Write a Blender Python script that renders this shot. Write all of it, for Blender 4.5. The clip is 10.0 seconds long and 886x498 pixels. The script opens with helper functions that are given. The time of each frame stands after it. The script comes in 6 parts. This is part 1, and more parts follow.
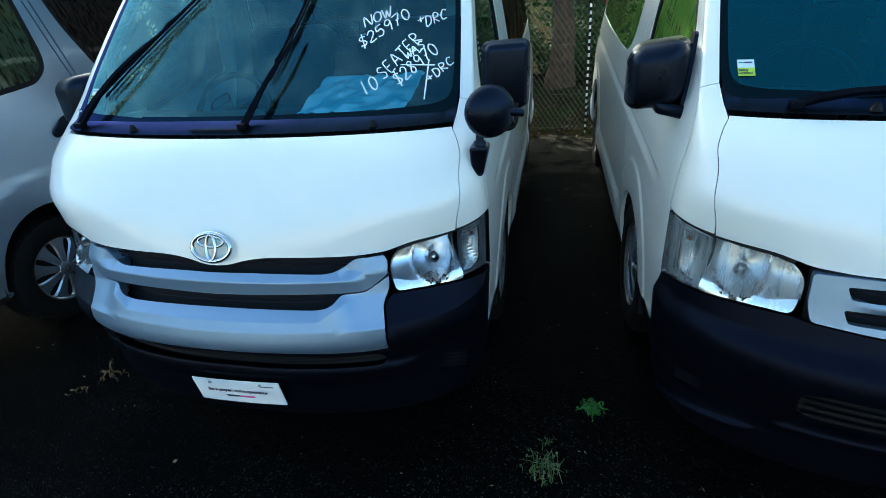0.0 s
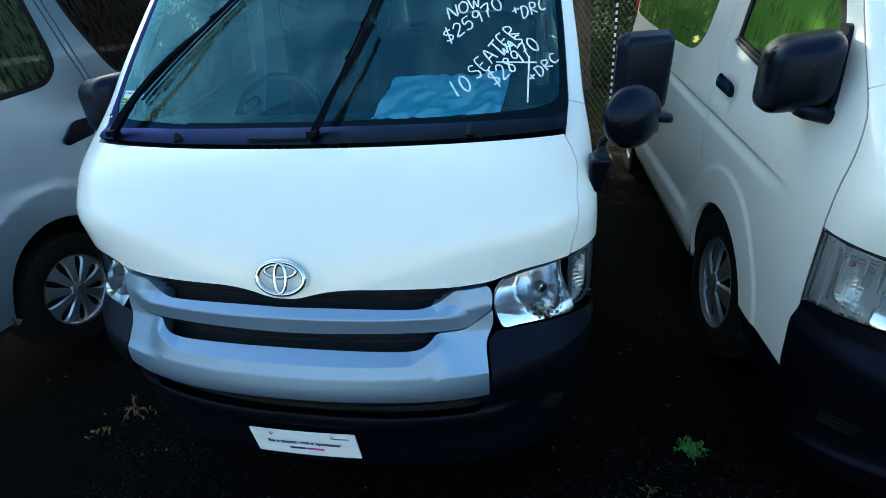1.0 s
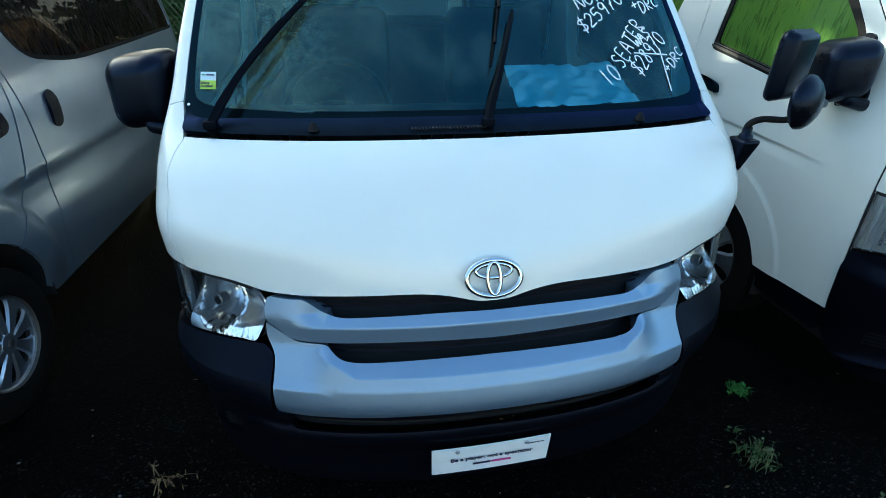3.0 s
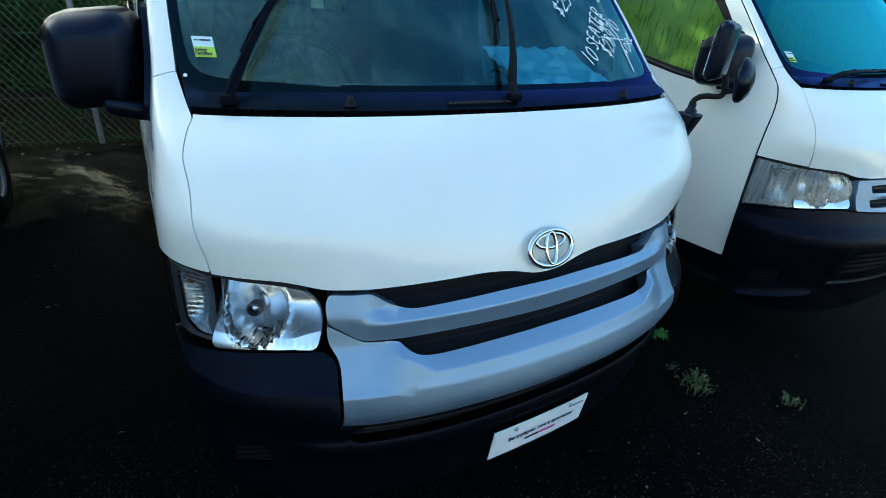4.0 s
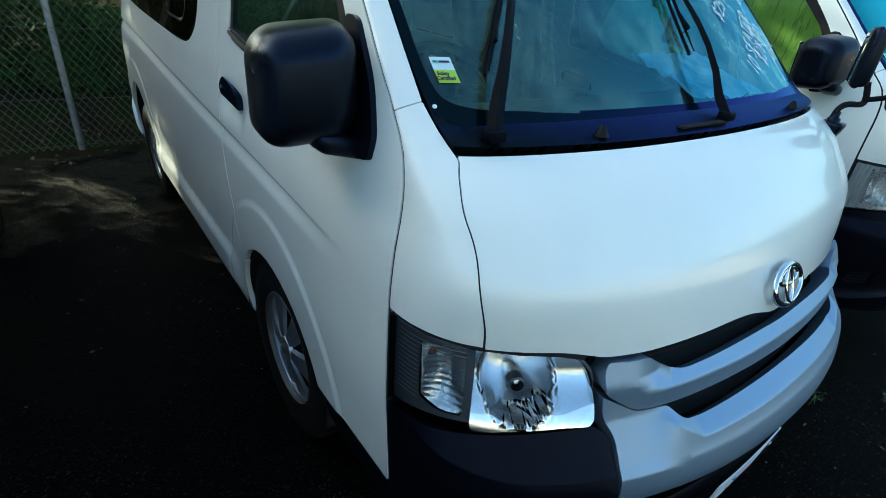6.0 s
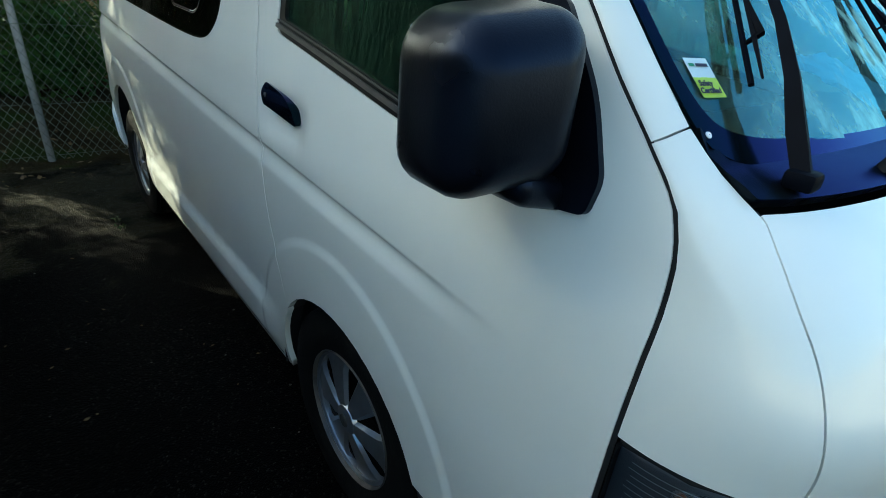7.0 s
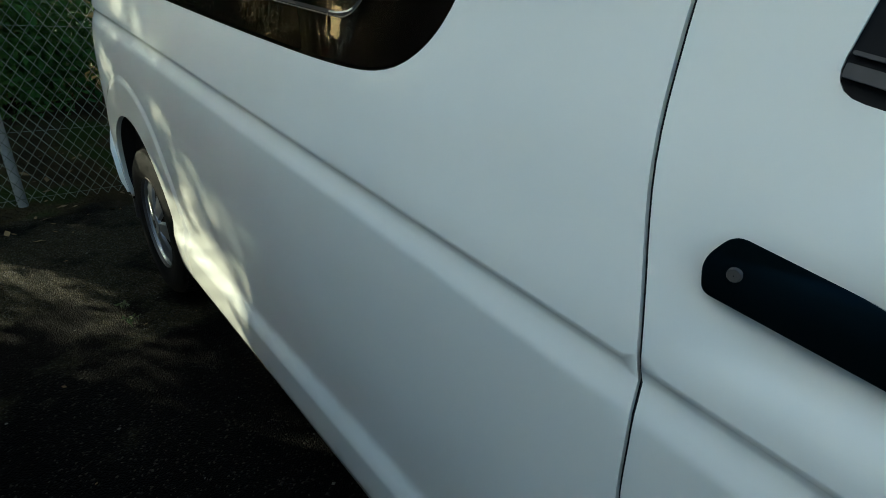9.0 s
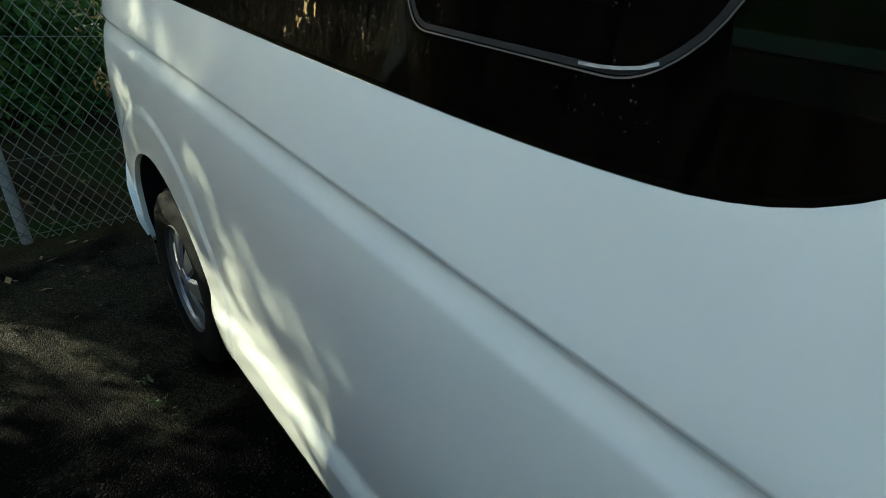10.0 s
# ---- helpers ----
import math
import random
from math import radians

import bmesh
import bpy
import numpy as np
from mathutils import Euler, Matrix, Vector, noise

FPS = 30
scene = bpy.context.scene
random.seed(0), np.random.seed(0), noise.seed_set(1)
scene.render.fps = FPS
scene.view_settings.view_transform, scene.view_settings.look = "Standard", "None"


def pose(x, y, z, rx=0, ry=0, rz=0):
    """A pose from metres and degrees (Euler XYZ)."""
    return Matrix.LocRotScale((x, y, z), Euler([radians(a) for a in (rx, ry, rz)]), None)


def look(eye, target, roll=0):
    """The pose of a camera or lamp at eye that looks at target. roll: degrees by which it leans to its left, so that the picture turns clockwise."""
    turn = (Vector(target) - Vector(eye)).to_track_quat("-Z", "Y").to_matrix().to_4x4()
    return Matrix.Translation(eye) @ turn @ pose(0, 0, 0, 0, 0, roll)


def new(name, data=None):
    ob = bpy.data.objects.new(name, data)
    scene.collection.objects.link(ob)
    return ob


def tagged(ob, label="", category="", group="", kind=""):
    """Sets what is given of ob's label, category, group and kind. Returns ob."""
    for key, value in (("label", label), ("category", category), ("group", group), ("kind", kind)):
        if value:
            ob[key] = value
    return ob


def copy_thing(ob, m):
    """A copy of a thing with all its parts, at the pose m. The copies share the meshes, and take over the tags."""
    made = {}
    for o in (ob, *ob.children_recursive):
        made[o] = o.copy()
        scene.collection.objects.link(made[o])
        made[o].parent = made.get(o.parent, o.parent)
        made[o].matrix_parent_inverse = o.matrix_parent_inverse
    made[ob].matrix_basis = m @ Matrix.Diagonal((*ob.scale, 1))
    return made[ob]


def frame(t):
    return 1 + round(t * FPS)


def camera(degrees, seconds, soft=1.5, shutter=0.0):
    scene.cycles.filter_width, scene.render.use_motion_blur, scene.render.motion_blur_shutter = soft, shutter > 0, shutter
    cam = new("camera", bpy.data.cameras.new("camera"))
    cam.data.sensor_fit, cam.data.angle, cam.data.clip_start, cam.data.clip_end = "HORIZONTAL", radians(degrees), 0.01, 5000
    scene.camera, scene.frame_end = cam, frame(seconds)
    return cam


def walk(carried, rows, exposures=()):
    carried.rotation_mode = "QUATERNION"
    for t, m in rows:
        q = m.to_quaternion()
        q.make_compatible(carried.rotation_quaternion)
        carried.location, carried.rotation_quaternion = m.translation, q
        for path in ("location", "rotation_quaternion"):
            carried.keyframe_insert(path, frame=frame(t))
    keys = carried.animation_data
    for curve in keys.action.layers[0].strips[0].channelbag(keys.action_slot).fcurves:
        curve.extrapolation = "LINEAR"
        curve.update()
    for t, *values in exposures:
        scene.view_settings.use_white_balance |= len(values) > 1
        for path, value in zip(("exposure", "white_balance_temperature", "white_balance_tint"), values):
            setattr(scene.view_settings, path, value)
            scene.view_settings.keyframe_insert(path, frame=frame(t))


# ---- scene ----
from mathutils import geometry

cam = camera(83.6, 10.0, soft=0.6)
PATH = [
    (0, (1.076, -1.236, 1.614), (0.66, 0.492, 0.697), -4.3),
    (0.5, (0.89, -1.115, 1.586), (0.436, 0.61, 0.679), -4.5),
    (1, (0.692, -1.057, 1.589), (0.316, 0.685, 0.68), -4.1),
    (1.5, (0.431, -1.131, 1.594), (0.228, 0.636, 0.681), -2.8),
    (2, (0.201, -1.163, 1.579), (0.12, 0.615, 0.666), -2.1),
    (2.5, (-0.059, -1.063, 1.578), (-0.011, 0.713, 0.66), -1.1),
    (2.7, (-0.153, -1.039, 1.573), (-0.036, 0.733, 0.653), -0.6),
    (3.8, (-0.766, -0.909, 1.497), (0.133, 0.642, 0.609), 4.1),
    (4, (-0.844, -0.817, 1.469), (0.107, 0.703, 0.583), 4.4),
    (4.5, (-1.02, -0.641, 1.472), (0.012, 0.811, 0.562), 4.9),
    (5, (-1.266, -0.581, 1.484), (-0.149, 0.815, 0.587), 5.3),
    (5.2, (-1.342, -0.546, 1.479), (-0.22, 0.844, 0.58), 5.5),
    (6.3, (-1.257, -0.168, 1.458), (-0.159, 1.23, 0.541), 4.7),
    (6.5, (-1.26, -0.078, 1.433), (-0.147, 1.308, 0.516), 4.7),
    (7, (-1.344, 0.191, 1.405), (-0.155, 1.524, 0.505), 5.4),
    (7.5, (-1.375, 0.446, 1.344), (-0.142, 1.744, 0.452), 5.9),
    (8, (-1.241, 0.774, 1.371), (-0.011, 2.069, 0.472), 5.5),
    (8.5, (-1.224, 1.063, 1.313), (0.004, 2.355, 0.406), 5.4),
    (9, (-1.291, 1.384, 1.336), (-0.043, 2.656, 0.429), 5.7),
    (9.5, (-1.22, 1.702, 1.341), (0.023, 2.971, 0.422), 5.4),
    (10, (-1.202, 1.938, 1.345), (0.018, 3.217, 0.409), 5.0),
]
walk(cam, [(t, look(eye, target, roll)) for t, eye, target, roll in PATH],
     [(0.0, 2.03, 5650, -9), (2.5, 1.93, 5680, -9), (4.0, 1.90, 5650, -9), (5.2, 1.90, 5800, -9), (6.5, 1.70, 5780, -11), (7.2, 1.88, 6100, -11), (8.0, 2.07, 6250, -11), (8.5, 1.88, 6200, -11), (9.0, 1.77, 6150, -11), (9.5, 1.75, 6100, -11), (10.0, 1.87, 5950, -11)])

# ---- world, sun, exposure ----
SUN_FROM = Vector((-0.56, 0.83, 0.42)).normalized()
SUN_ELEVATION = math.asin(SUN_FROM.z)
world = bpy.data.worlds.new("sky")
scene.world = world
world.use_nodes = True
sky = world.node_tree.nodes.new("ShaderNodeTexSky")
sky.sky_type = "NISHITA"
sky.sun_disc = False
sky.sun_elevation = SUN_ELEVATION
sky.sun_rotation = math.atan2(SUN_FROM.x, SUN_FROM.y)
sky.air_density, sky.dust_density, sky.ozone_density = 1.0, 4.5, 1.6
backdrop_node = world.node_tree.nodes["Background"]
backdrop_node.inputs["Strength"].default_value = 0.15
world.node_tree.links.new(sky.outputs["Color"], backdrop_node.inputs["Color"])
sun_data = bpy.data.lights.new("sun", "SUN")
sun_data.energy, sun_data.angle, sun_data.color = 2.8, radians(0.53), (1.0, 0.86, 0.66)
sun = new("sun", sun_data)
sun.matrix_world = look(SUN_FROM * 30, (0, 0, 0))


# ---- materials ----
def material(name, color, rough=0.5, metal=0.0, coat=0.0, var=0.15, scale=8.0, bump=0.0, bump_scale=60.0, detail=4.0,
             second=None, stain=0.0, stain_scale=1.5, spec=0.5, rough_var=0.0, sheen_tint=None):
    """A principled surface with grain, broad stains, and fine relief."""
    m = bpy.data.materials.new(name)
    m.use_nodes = True
    nt = m.node_tree
    b = nt.nodes["Principled BSDF"]
    b.inputs["Roughness"].default_value = rough
    b.inputs["Metallic"].default_value = metal
    b.inputs["Coat Weight"].default_value = coat
    b.inputs["Coat Roughness"].default_value = 0.04
    b.inputs["Specular IOR Level"].default_value = spec
    if sheen_tint:
        b.inputs["Specular Tint"].default_value = (*sheen_tint, 1)
    geo = nt.nodes.new("ShaderNodeNewGeometry")
    n1 = nt.nodes.new("ShaderNodeTexNoise")
    n1.inputs["Scale"].default_value, n1.inputs["Detail"].default_value = scale, detail
    nt.links.new(geo.outputs["Position"], n1.inputs["Vector"])
    ramp = nt.nodes.new("ShaderNodeMix")
    ramp.data_type = "RGBA"
    c2 = second or tuple(c * (1 - var) for c in color)
    ramp.inputs["A"].default_value, ramp.inputs["B"].default_value = (*color, 1), (*c2, 1)
    cr = nt.nodes.new("ShaderNodeMapRange")
    cr.inputs["From Min"].default_value, cr.inputs["From Max"].default_value = 0.35, 0.65
    nt.links.new(n1.outputs["Fac"], cr.inputs["Value"])
    nt.links.new(cr.outputs["Result"], ramp.inputs["Factor"])
    out = ramp.outputs["Result"]
    if stain:
        n2 = nt.nodes.new("ShaderNodeTexNoise")
        n2.inputs["Scale"].default_value, n2.inputs["Detail"].default_value = stain_scale, 6.0
        nt.links.new(geo.outputs["Position"], n2.inputs["Vector"])
        r2 = nt.nodes.new("ShaderNodeMapRange")
        r2.inputs["From Min"].default_value, r2.inputs["From Max"].default_value = 0.45, 0.75
        r2.inputs["To Max"].default_value = stain
        nt.links.new(n2.outputs["Fac"], r2.inputs["Value"])
        mx = nt.nodes.new("ShaderNodeMix")
        mx.data_type = "RGBA"
        mx.inputs["B"].default_value = (*[c * 0.35 for c in color], 1)
        nt.links.new(r2.outputs["Result"], mx.inputs["Factor"])
        nt.links.new(out, mx.inputs["A"])
        out = mx.outputs["Result"]
    nt.links.new(out, b.inputs["Base Color"])
    if rough_var:
        r3 = nt.nodes.new("ShaderNodeMapRange")
        r3.inputs["To Min"].default_value, r3.inputs["To Max"].default_value = rough - rough_var, rough + rough_var
        nt.links.new(n1.outputs["Fac"], r3.inputs["Value"])
        nt.links.new(r3.outputs["Result"], b.inputs["Roughness"])
    if bump:
        n4 = nt.nodes.new("ShaderNodeTexNoise")
        n4.inputs["Scale"].default_value, n4.inputs["Detail"].default_value = bump_scale, 5.0
        nt.links.new(geo.outputs["Position"], n4.inputs["Vector"])
        bp = nt.nodes.new("ShaderNodeBump")
        bp.inputs["Strength"].default_value, bp.inputs["Distance"].default_value = min(1.0, bump), 0.004
        nt.links.new(n4.outputs["Fac"], bp.inputs["Height"])
        nt.links.new(bp.outputs["Normal"], b.inputs["Normal"])
    return m


def glass(name, tint, rough=0.0, veil_base=0.0, wet=0.0, gloss=(0.95, 0.95, 0.95), veil=0.0, veil_color=(0.6, 0.75, 0.72), ior=1.6, veil_scale=2.5, fade=None, dew=None):
    """Thin pane: tinted see-through with a Fresnel reflection; wet adds droplets, veil a diffuse film in patches and
    runs, for condensation, haze and painted reflections.
    """
    m = bpy.data.materials.new(name)
    m.use_nodes = True
    nt = m.node_tree
    nt.nodes.remove(nt.nodes["Principled BSDF"])
    tr, gl = nt.nodes.new("ShaderNodeBsdfTransparent"), nt.nodes.new("ShaderNodeBsdfGlossy")
    tr.inputs["Color"].default_value = (*tint, 1)
    gl.inputs["Roughness"].default_value = rough
    gl.inputs["Color"].default_value = (*gloss, 1)
    fr, mix = nt.nodes.new("ShaderNodeFresnel"), nt.nodes.new("ShaderNodeMixShader")
    fr.inputs["IOR"].default_value = ior
    geo = nt.nodes.new("ShaderNodeNewGeometry")
    under = tr.outputs["BSDF"]
    if veil:
        mp = nt.nodes.new("ShaderNodeMapping")
        mp.inputs["Scale"].default_value = (1.0, 0.7, 0.7)
        nt.links.new(geo.outputs["Position"], mp.inputs["Vector"])
        n1 = nt.nodes.new("ShaderNodeTexNoise")
        n1.inputs["Scale"].default_value, n1.inputs["Detail"].default_value = veil_scale, 5.0
        nt.links.new(mp.outputs["Vector"], n1.inputs["Vector"])
        run = nt.nodes.new("ShaderNodeMapping")
        run.inputs["Scale"].default_value = (70.0, 70.0, 5.0)
        nt.links.new(geo.outputs["Position"], run.inputs["Vector"])
        n2 = nt.nodes.new("ShaderNodeTexNoise")
        n2.inputs["Scale"].default_value, n2.inputs["Detail"].default_value = 1.0, 3.0
        nt.links.new(run.outputs["Vector"], n2.inputs["Vector"])
        r = nt.nodes.new("ShaderNodeMapRange")
        r.inputs["From Min"].default_value, r.inputs["From Max"].default_value, r.inputs["To Min"].default_value, r.inputs["To Max"].default_value = 0.38, 0.68, veil_base, veil
        nt.links.new(n1.outputs["Fac"], r.inputs["Value"])
        r2 = nt.nodes.new("ShaderNodeMapRange")
        r2.inputs["From Min"].default_value, r2.inputs["From Max"].default_value, r2.inputs["To Min"].default_value = 0.40, 0.55, 0.35
        nt.links.new(n2.outputs["Fac"], r2.inputs["Value"])
        mul = nt.nodes.new("ShaderNodeMath")
        mul.operation = "MULTIPLY"
        nt.links.new(r.outputs["Result"], mul.inputs[0])
        nt.links.new(r2.outputs["Result"], mul.inputs[1])
        if fade:
            tc, sx, fx, clear = nt.nodes.new("ShaderNodeTexCoord"), nt.nodes.new("ShaderNodeSeparateXYZ"), nt.nodes.new("ShaderNodeMapRange"), nt.nodes.new("ShaderNodeMath")
            nt.links.new(tc.outputs["Object"], sx.inputs["Vector"])
            nt.links.new(sx.outputs["X"], fx.inputs["Value"])
            fx.inputs["From Min"].default_value, fx.inputs["From Max"].default_value, fx.inputs["To Min"].default_value, fx.inputs["To Max"].default_value = fade[0], fade[1], 1.0, fade[2]
            clear.operation = "MULTIPLY"
            nt.links.new(mul.outputs["Value"], clear.inputs[0])
            nt.links.new(fx.outputs["Result"], clear.inputs[1])
            mul = clear
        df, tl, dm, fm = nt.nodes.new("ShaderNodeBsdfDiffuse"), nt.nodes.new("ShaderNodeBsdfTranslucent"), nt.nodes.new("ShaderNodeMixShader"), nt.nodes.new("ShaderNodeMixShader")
        df.inputs["Color"].default_value = tl.inputs["Color"].default_value = (*veil_color, 1)
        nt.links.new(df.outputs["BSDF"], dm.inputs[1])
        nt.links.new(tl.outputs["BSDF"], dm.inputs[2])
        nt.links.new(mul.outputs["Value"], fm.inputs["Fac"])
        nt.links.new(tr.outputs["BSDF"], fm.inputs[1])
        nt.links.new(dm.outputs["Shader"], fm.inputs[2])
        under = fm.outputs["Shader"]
    nt.links.new(fr.outputs["Fac"], mix.inputs["Fac"])
    nt.links.new(under, mix.inputs[1])
    nt.links.new(gl.outputs["BSDF"], mix.inputs[2])
    surface = mix.outputs["Shader"]
    if dew:
        soft_gloss, gm, dr, edge, part_of = (nt.nodes.new("ShaderNodeBsdfGlossy"), nt.nodes.new("ShaderNodeMixShader"), nt.nodes.new("ShaderNodeMapRange"),
                                             nt.nodes.new("ShaderNodeFresnel"), nt.nodes.new("ShaderNodeMath"))
        soft_gloss.inputs["Roughness"].default_value, soft_gloss.inputs["Color"].default_value = 0.6, (*dew, 1)
        edge.inputs["IOR"].default_value = 1.35
        dn, run_d = nt.nodes.new("ShaderNodeTexNoise"), nt.nodes.new("ShaderNodeMapping")
        run_d.inputs["Scale"].default_value = (10.0, 10.0, 2.5)
        dn.inputs["Scale"].default_value, dn.inputs["Detail"].default_value, dn.inputs["Roughness"].default_value = 1.0, 8.0, 0.62
        nt.links.new(geo.outputs["Position"], run_d.inputs["Vector"])
        nt.links.new(run_d.outputs["Vector"], dn.inputs["Vector"])
        dr.inputs["From Min"].default_value, dr.inputs["From Max"].default_value, dr.inputs["To Min"].default_value, dr.inputs["To Max"].default_value = 0.45, 0.70, 0.12, 2.0
        nt.links.new(dn.outputs["Fac"], dr.inputs["Value"])
        part_of.operation, part_of.use_clamp = "MULTIPLY", True
        nt.links.new(dr.outputs["Result"], part_of.inputs[0])
        nt.links.new(edge.outputs["Fac"], part_of.inputs[1])
        nt.links.new(part_of.outputs["Value"], gm.inputs["Fac"])
        nt.links.new(surface, gm.inputs[1])
        nt.links.new(soft_gloss.outputs["BSDF"], gm.inputs[2])
        surface = gm.outputs["Shader"]
    if wet:
        v = nt.nodes.new("ShaderNodeTexVoronoi")
        v.inputs["Scale"].default_value = 190.0
        nt.links.new(geo.outputs["Position"], v.inputs["Vector"])
        drop = nt.nodes.new("ShaderNodeMapRange")
        drop.inputs["From Min"].default_value, drop.inputs["From Max"].default_value = 0.30, 0.1
        nt.links.new(v.outputs["Distance"], drop.inputs["Value"])
        bp = nt.nodes.new("ShaderNodeBump")
        bp.inputs["Strength"].default_value, bp.inputs["Distance"].default_value = wet, 0.002
        nt.links.new(drop.outputs["Result"], bp.inputs["Height"])
        nt.links.new(bp.outputs["Normal"], gl.inputs["Normal"])
    nt.links.new(surface, nt.nodes["Material Output"].inputs["Surface"])
    return m


WHITE = material("white_paint", (0.80, 0.81, 0.765), rough=0.26, coat=0.6, var=0.03, scale=3, stain=0.03, stain_scale=4)
WHITE2 = material("white_paint_older", (0.77, 0.79, 0.78), rough=0.3, coat=0.6, var=0.04, scale=3, stain=0.05, stain_scale=4)
SILVER_PAINT = material("silver_grey_paint", (0.44, 0.535, 0.65), rough=0.30, metal=0.8, coat=0.8, var=0.05, scale=5, stain=0.05)
SILVER = material("satin_silver_paint", (0.25, 0.34, 0.46), rough=0.46, metal=0.75, coat=0.12, var=0.05, scale=6)
# sheen_tint paints the sky's blue reflection into the black surfaces
BLACK = material("black_bumper_plastic", (0.0022, 0.0026, 0.0050), rough=0.40, var=0.3, scale=20, bump=0.12, bump_scale=600, spec=0.13, sheen_tint=(0.5, 0.6, 1.0))
COWL = material("black_cowl_plastic", (0.011, 0.0145, 0.017), rough=0.32, metal=0.7, var=0.3, scale=25, bump=0.1, bump_scale=500, spec=0.1, sheen_tint=(0.25, 0.45, 1.0))
MIRROR_BLACK = material("black_mirror_plastic", (0.0030, 0.0034, 0.0055), rough=0.31, rough_var=0.16, var=0.3, scale=9, bump=0.08, bump_scale=400, spec=0.26, sheen_tint=(0.42, 0.58, 1.0))
RUBBER = material("black_rubber", (0.007, 0.007, 0.008), spec=0.15, rough=0.6, var=0.3, scale=30)
TYRE = material("tyre_rubber", (0.0055, 0.0055, 0.0055), spec=0.12, rough=0.8, var=0.35, scale=25, bump=0.3, bump_scale=120)
TRIM = material("grey_black_trim", (0.060, 0.056, 0.053), rough=0.5, var=0.3, scale=40)
WIPER = material("wiper_black", (0.0035, 0.0045, 0.008), spec=0.03, rough=0.5, var=0.3, scale=30)
DARK = material("dark_cavity", (0.006, 0.006, 0.007), rough=0.9, var=0.1)
# metallic and blue-tinted, so the reflected sky's colour is built in
FRIT = material("black_glass_border", (0.006, 0.0125, 0.0150), rough=0.14, metal=0.7, var=0.1, spec=0.1, sheen_tint=(0.22, 0.45, 1.0))
CHROME = material("chrome", (0.62, 0.65, 0.68), rough=0.10, metal=1.0, var=0.05, scale=20)
REFLECTOR = material("lamp_reflector", (0.90, 0.92, 0.95), rough=0.25, metal=1.0, var=0.04, bump=0.05, bump_scale=120)
AMBER = material("amber_plastic", (0.22, 0.07, 0.03), rough=0.3, var=0.1)
LAMP_GREY = material("lamp_bezel", (0.15, 0.16, 0.18), rough=0.35, metal=0.25, var=0.2)
LAMP_SILVER = material("lamp_bezel_silver", (0.66, 0.68, 0.70), rough=0.3, metal=0.6, var=0.15)
HUBCAP = material("silver_hubcap", (0.38, 0.41, 0.47), rough=0.30, metal=0.85, coat=0.2, var=0.12, scale=30)
SIGNAL = material("frosted_signal_reflector", (0.80, 0.82, 0.84), rough=0.16, metal=0.9, var=0.2, scale=60, bump=0.3, bump_scale=150)
PLATE_WHITE = material("plate_white", (0.80, 0.81, 0.83), rough=0.4, var=0.03, scale=20)
INK = material("dark_ink", (0.02, 0.02, 0.05), rough=0.6, var=0.1)
PINK_INK = material("magenta_ink", (0.55, 0.05, 0.25), rough=0.6, var=0.1)
CHALK = material("white_paint_pen", (0.85, 0.87, 0.87), rough=0.7, var=0.1, scale=60)
PAPER = material("paper_sheet", (0.93, 0.93, 0.93), rough=0.7, var=0.1, scale=12)
STICKER_LIME = material("lime_sticker", (0.45, 0.65, 0.06), rough=0.4, var=0.05)
STICKER_GREEN = material("green_print", (0.02, 0.25, 0.12), rough=0.5, var=0.05)
STICKER_BLUE = material("pale_blue_sticker", (0.62, 0.75, 0.78), rough=0.4, var=0.05)
# plastic and cloth near black: the cabin's shade is put into their colour
CABIN = material("shaded_cabin_plastic", (0.004, 0.0045, 0.005), spec=0.1, rough=0.7, var=0.2, scale=30)
SEAT_CLOTH = material("shaded_seat_cloth", (0.007, 0.008, 0.010), spec=0.05, rough=0.95, var=0.25, scale=60)
# condensation plus painted sky reflection: pale film fading sideways, sky blue in the gloss
GLASS = glass("windscreen_glass", (0.32, 0.66, 0.78), ior=1.6, gloss=(0.26, 0.76, 1.0), veil=0.55, veil_base=0.06, veil_color=(0.42, 0.56, 0.34), veil_scale=1.6, fade=(-0.62, 0.05, 0.05), dew=(0.68, 1.0, 0.86))
# cyan gloss holds the colour of the reflected sky
GLASS_OLD = glass("older_windscreen_glass", (0.25, 0.50, 0.70), ior=1.75, gloss=(0.20, 0.86, 1.0))
# water runs, their film coloured dark green to paint in the cabin's shade
SIDE_GLASS = glass("side_glass", (0.16, 0.34, 0.26), wet=0.08, gloss=(0.6, 0.78, 0.70), veil=0.95, veil_base=0.32, veil_color=(0.045, 0.095, 0.05), veil_scale=2.2)
# nearly opaque green film over a dark green pane
OPAQUE_GREEN = glass("opaque_green_glass", (0.14, 0.24, 0.10), veil=2.6, veil_base=1.7, veil_color=(0.17, 0.33, 0.06), veil_scale=1.0, gloss=(0.6, 0.75, 0.5))
TINTED = glass("tinted_glass", (0.13, 0.18, 0.14), wet=0.1, ior=1.45, gloss=(0.20, 0.17, 0.12), veil=0.5, veil_base=0.12, veil_color=(0.060, 0.042, 0.030), veil_scale=2.0)
VAN_GREEN = glass("green_van_glass", (0.16, 0.24, 0.12), veil=1.2, veil_base=0.7, veil_color=(0.10, 0.125, 0.07), veil_scale=0.8, gloss=(0.6, 0.65, 0.5))
VAN_BROWN = glass("brown_van_glass", (0.10, 0.075, 0.05), ior=1.45, gloss=(0.35, 0.28, 0.22), veil=0.9, veil_base=0.7, veil_color=(0.055, 0.038, 0.030))
LENS = glass("lamp_lens", (0.86, 0.88, 0.9))
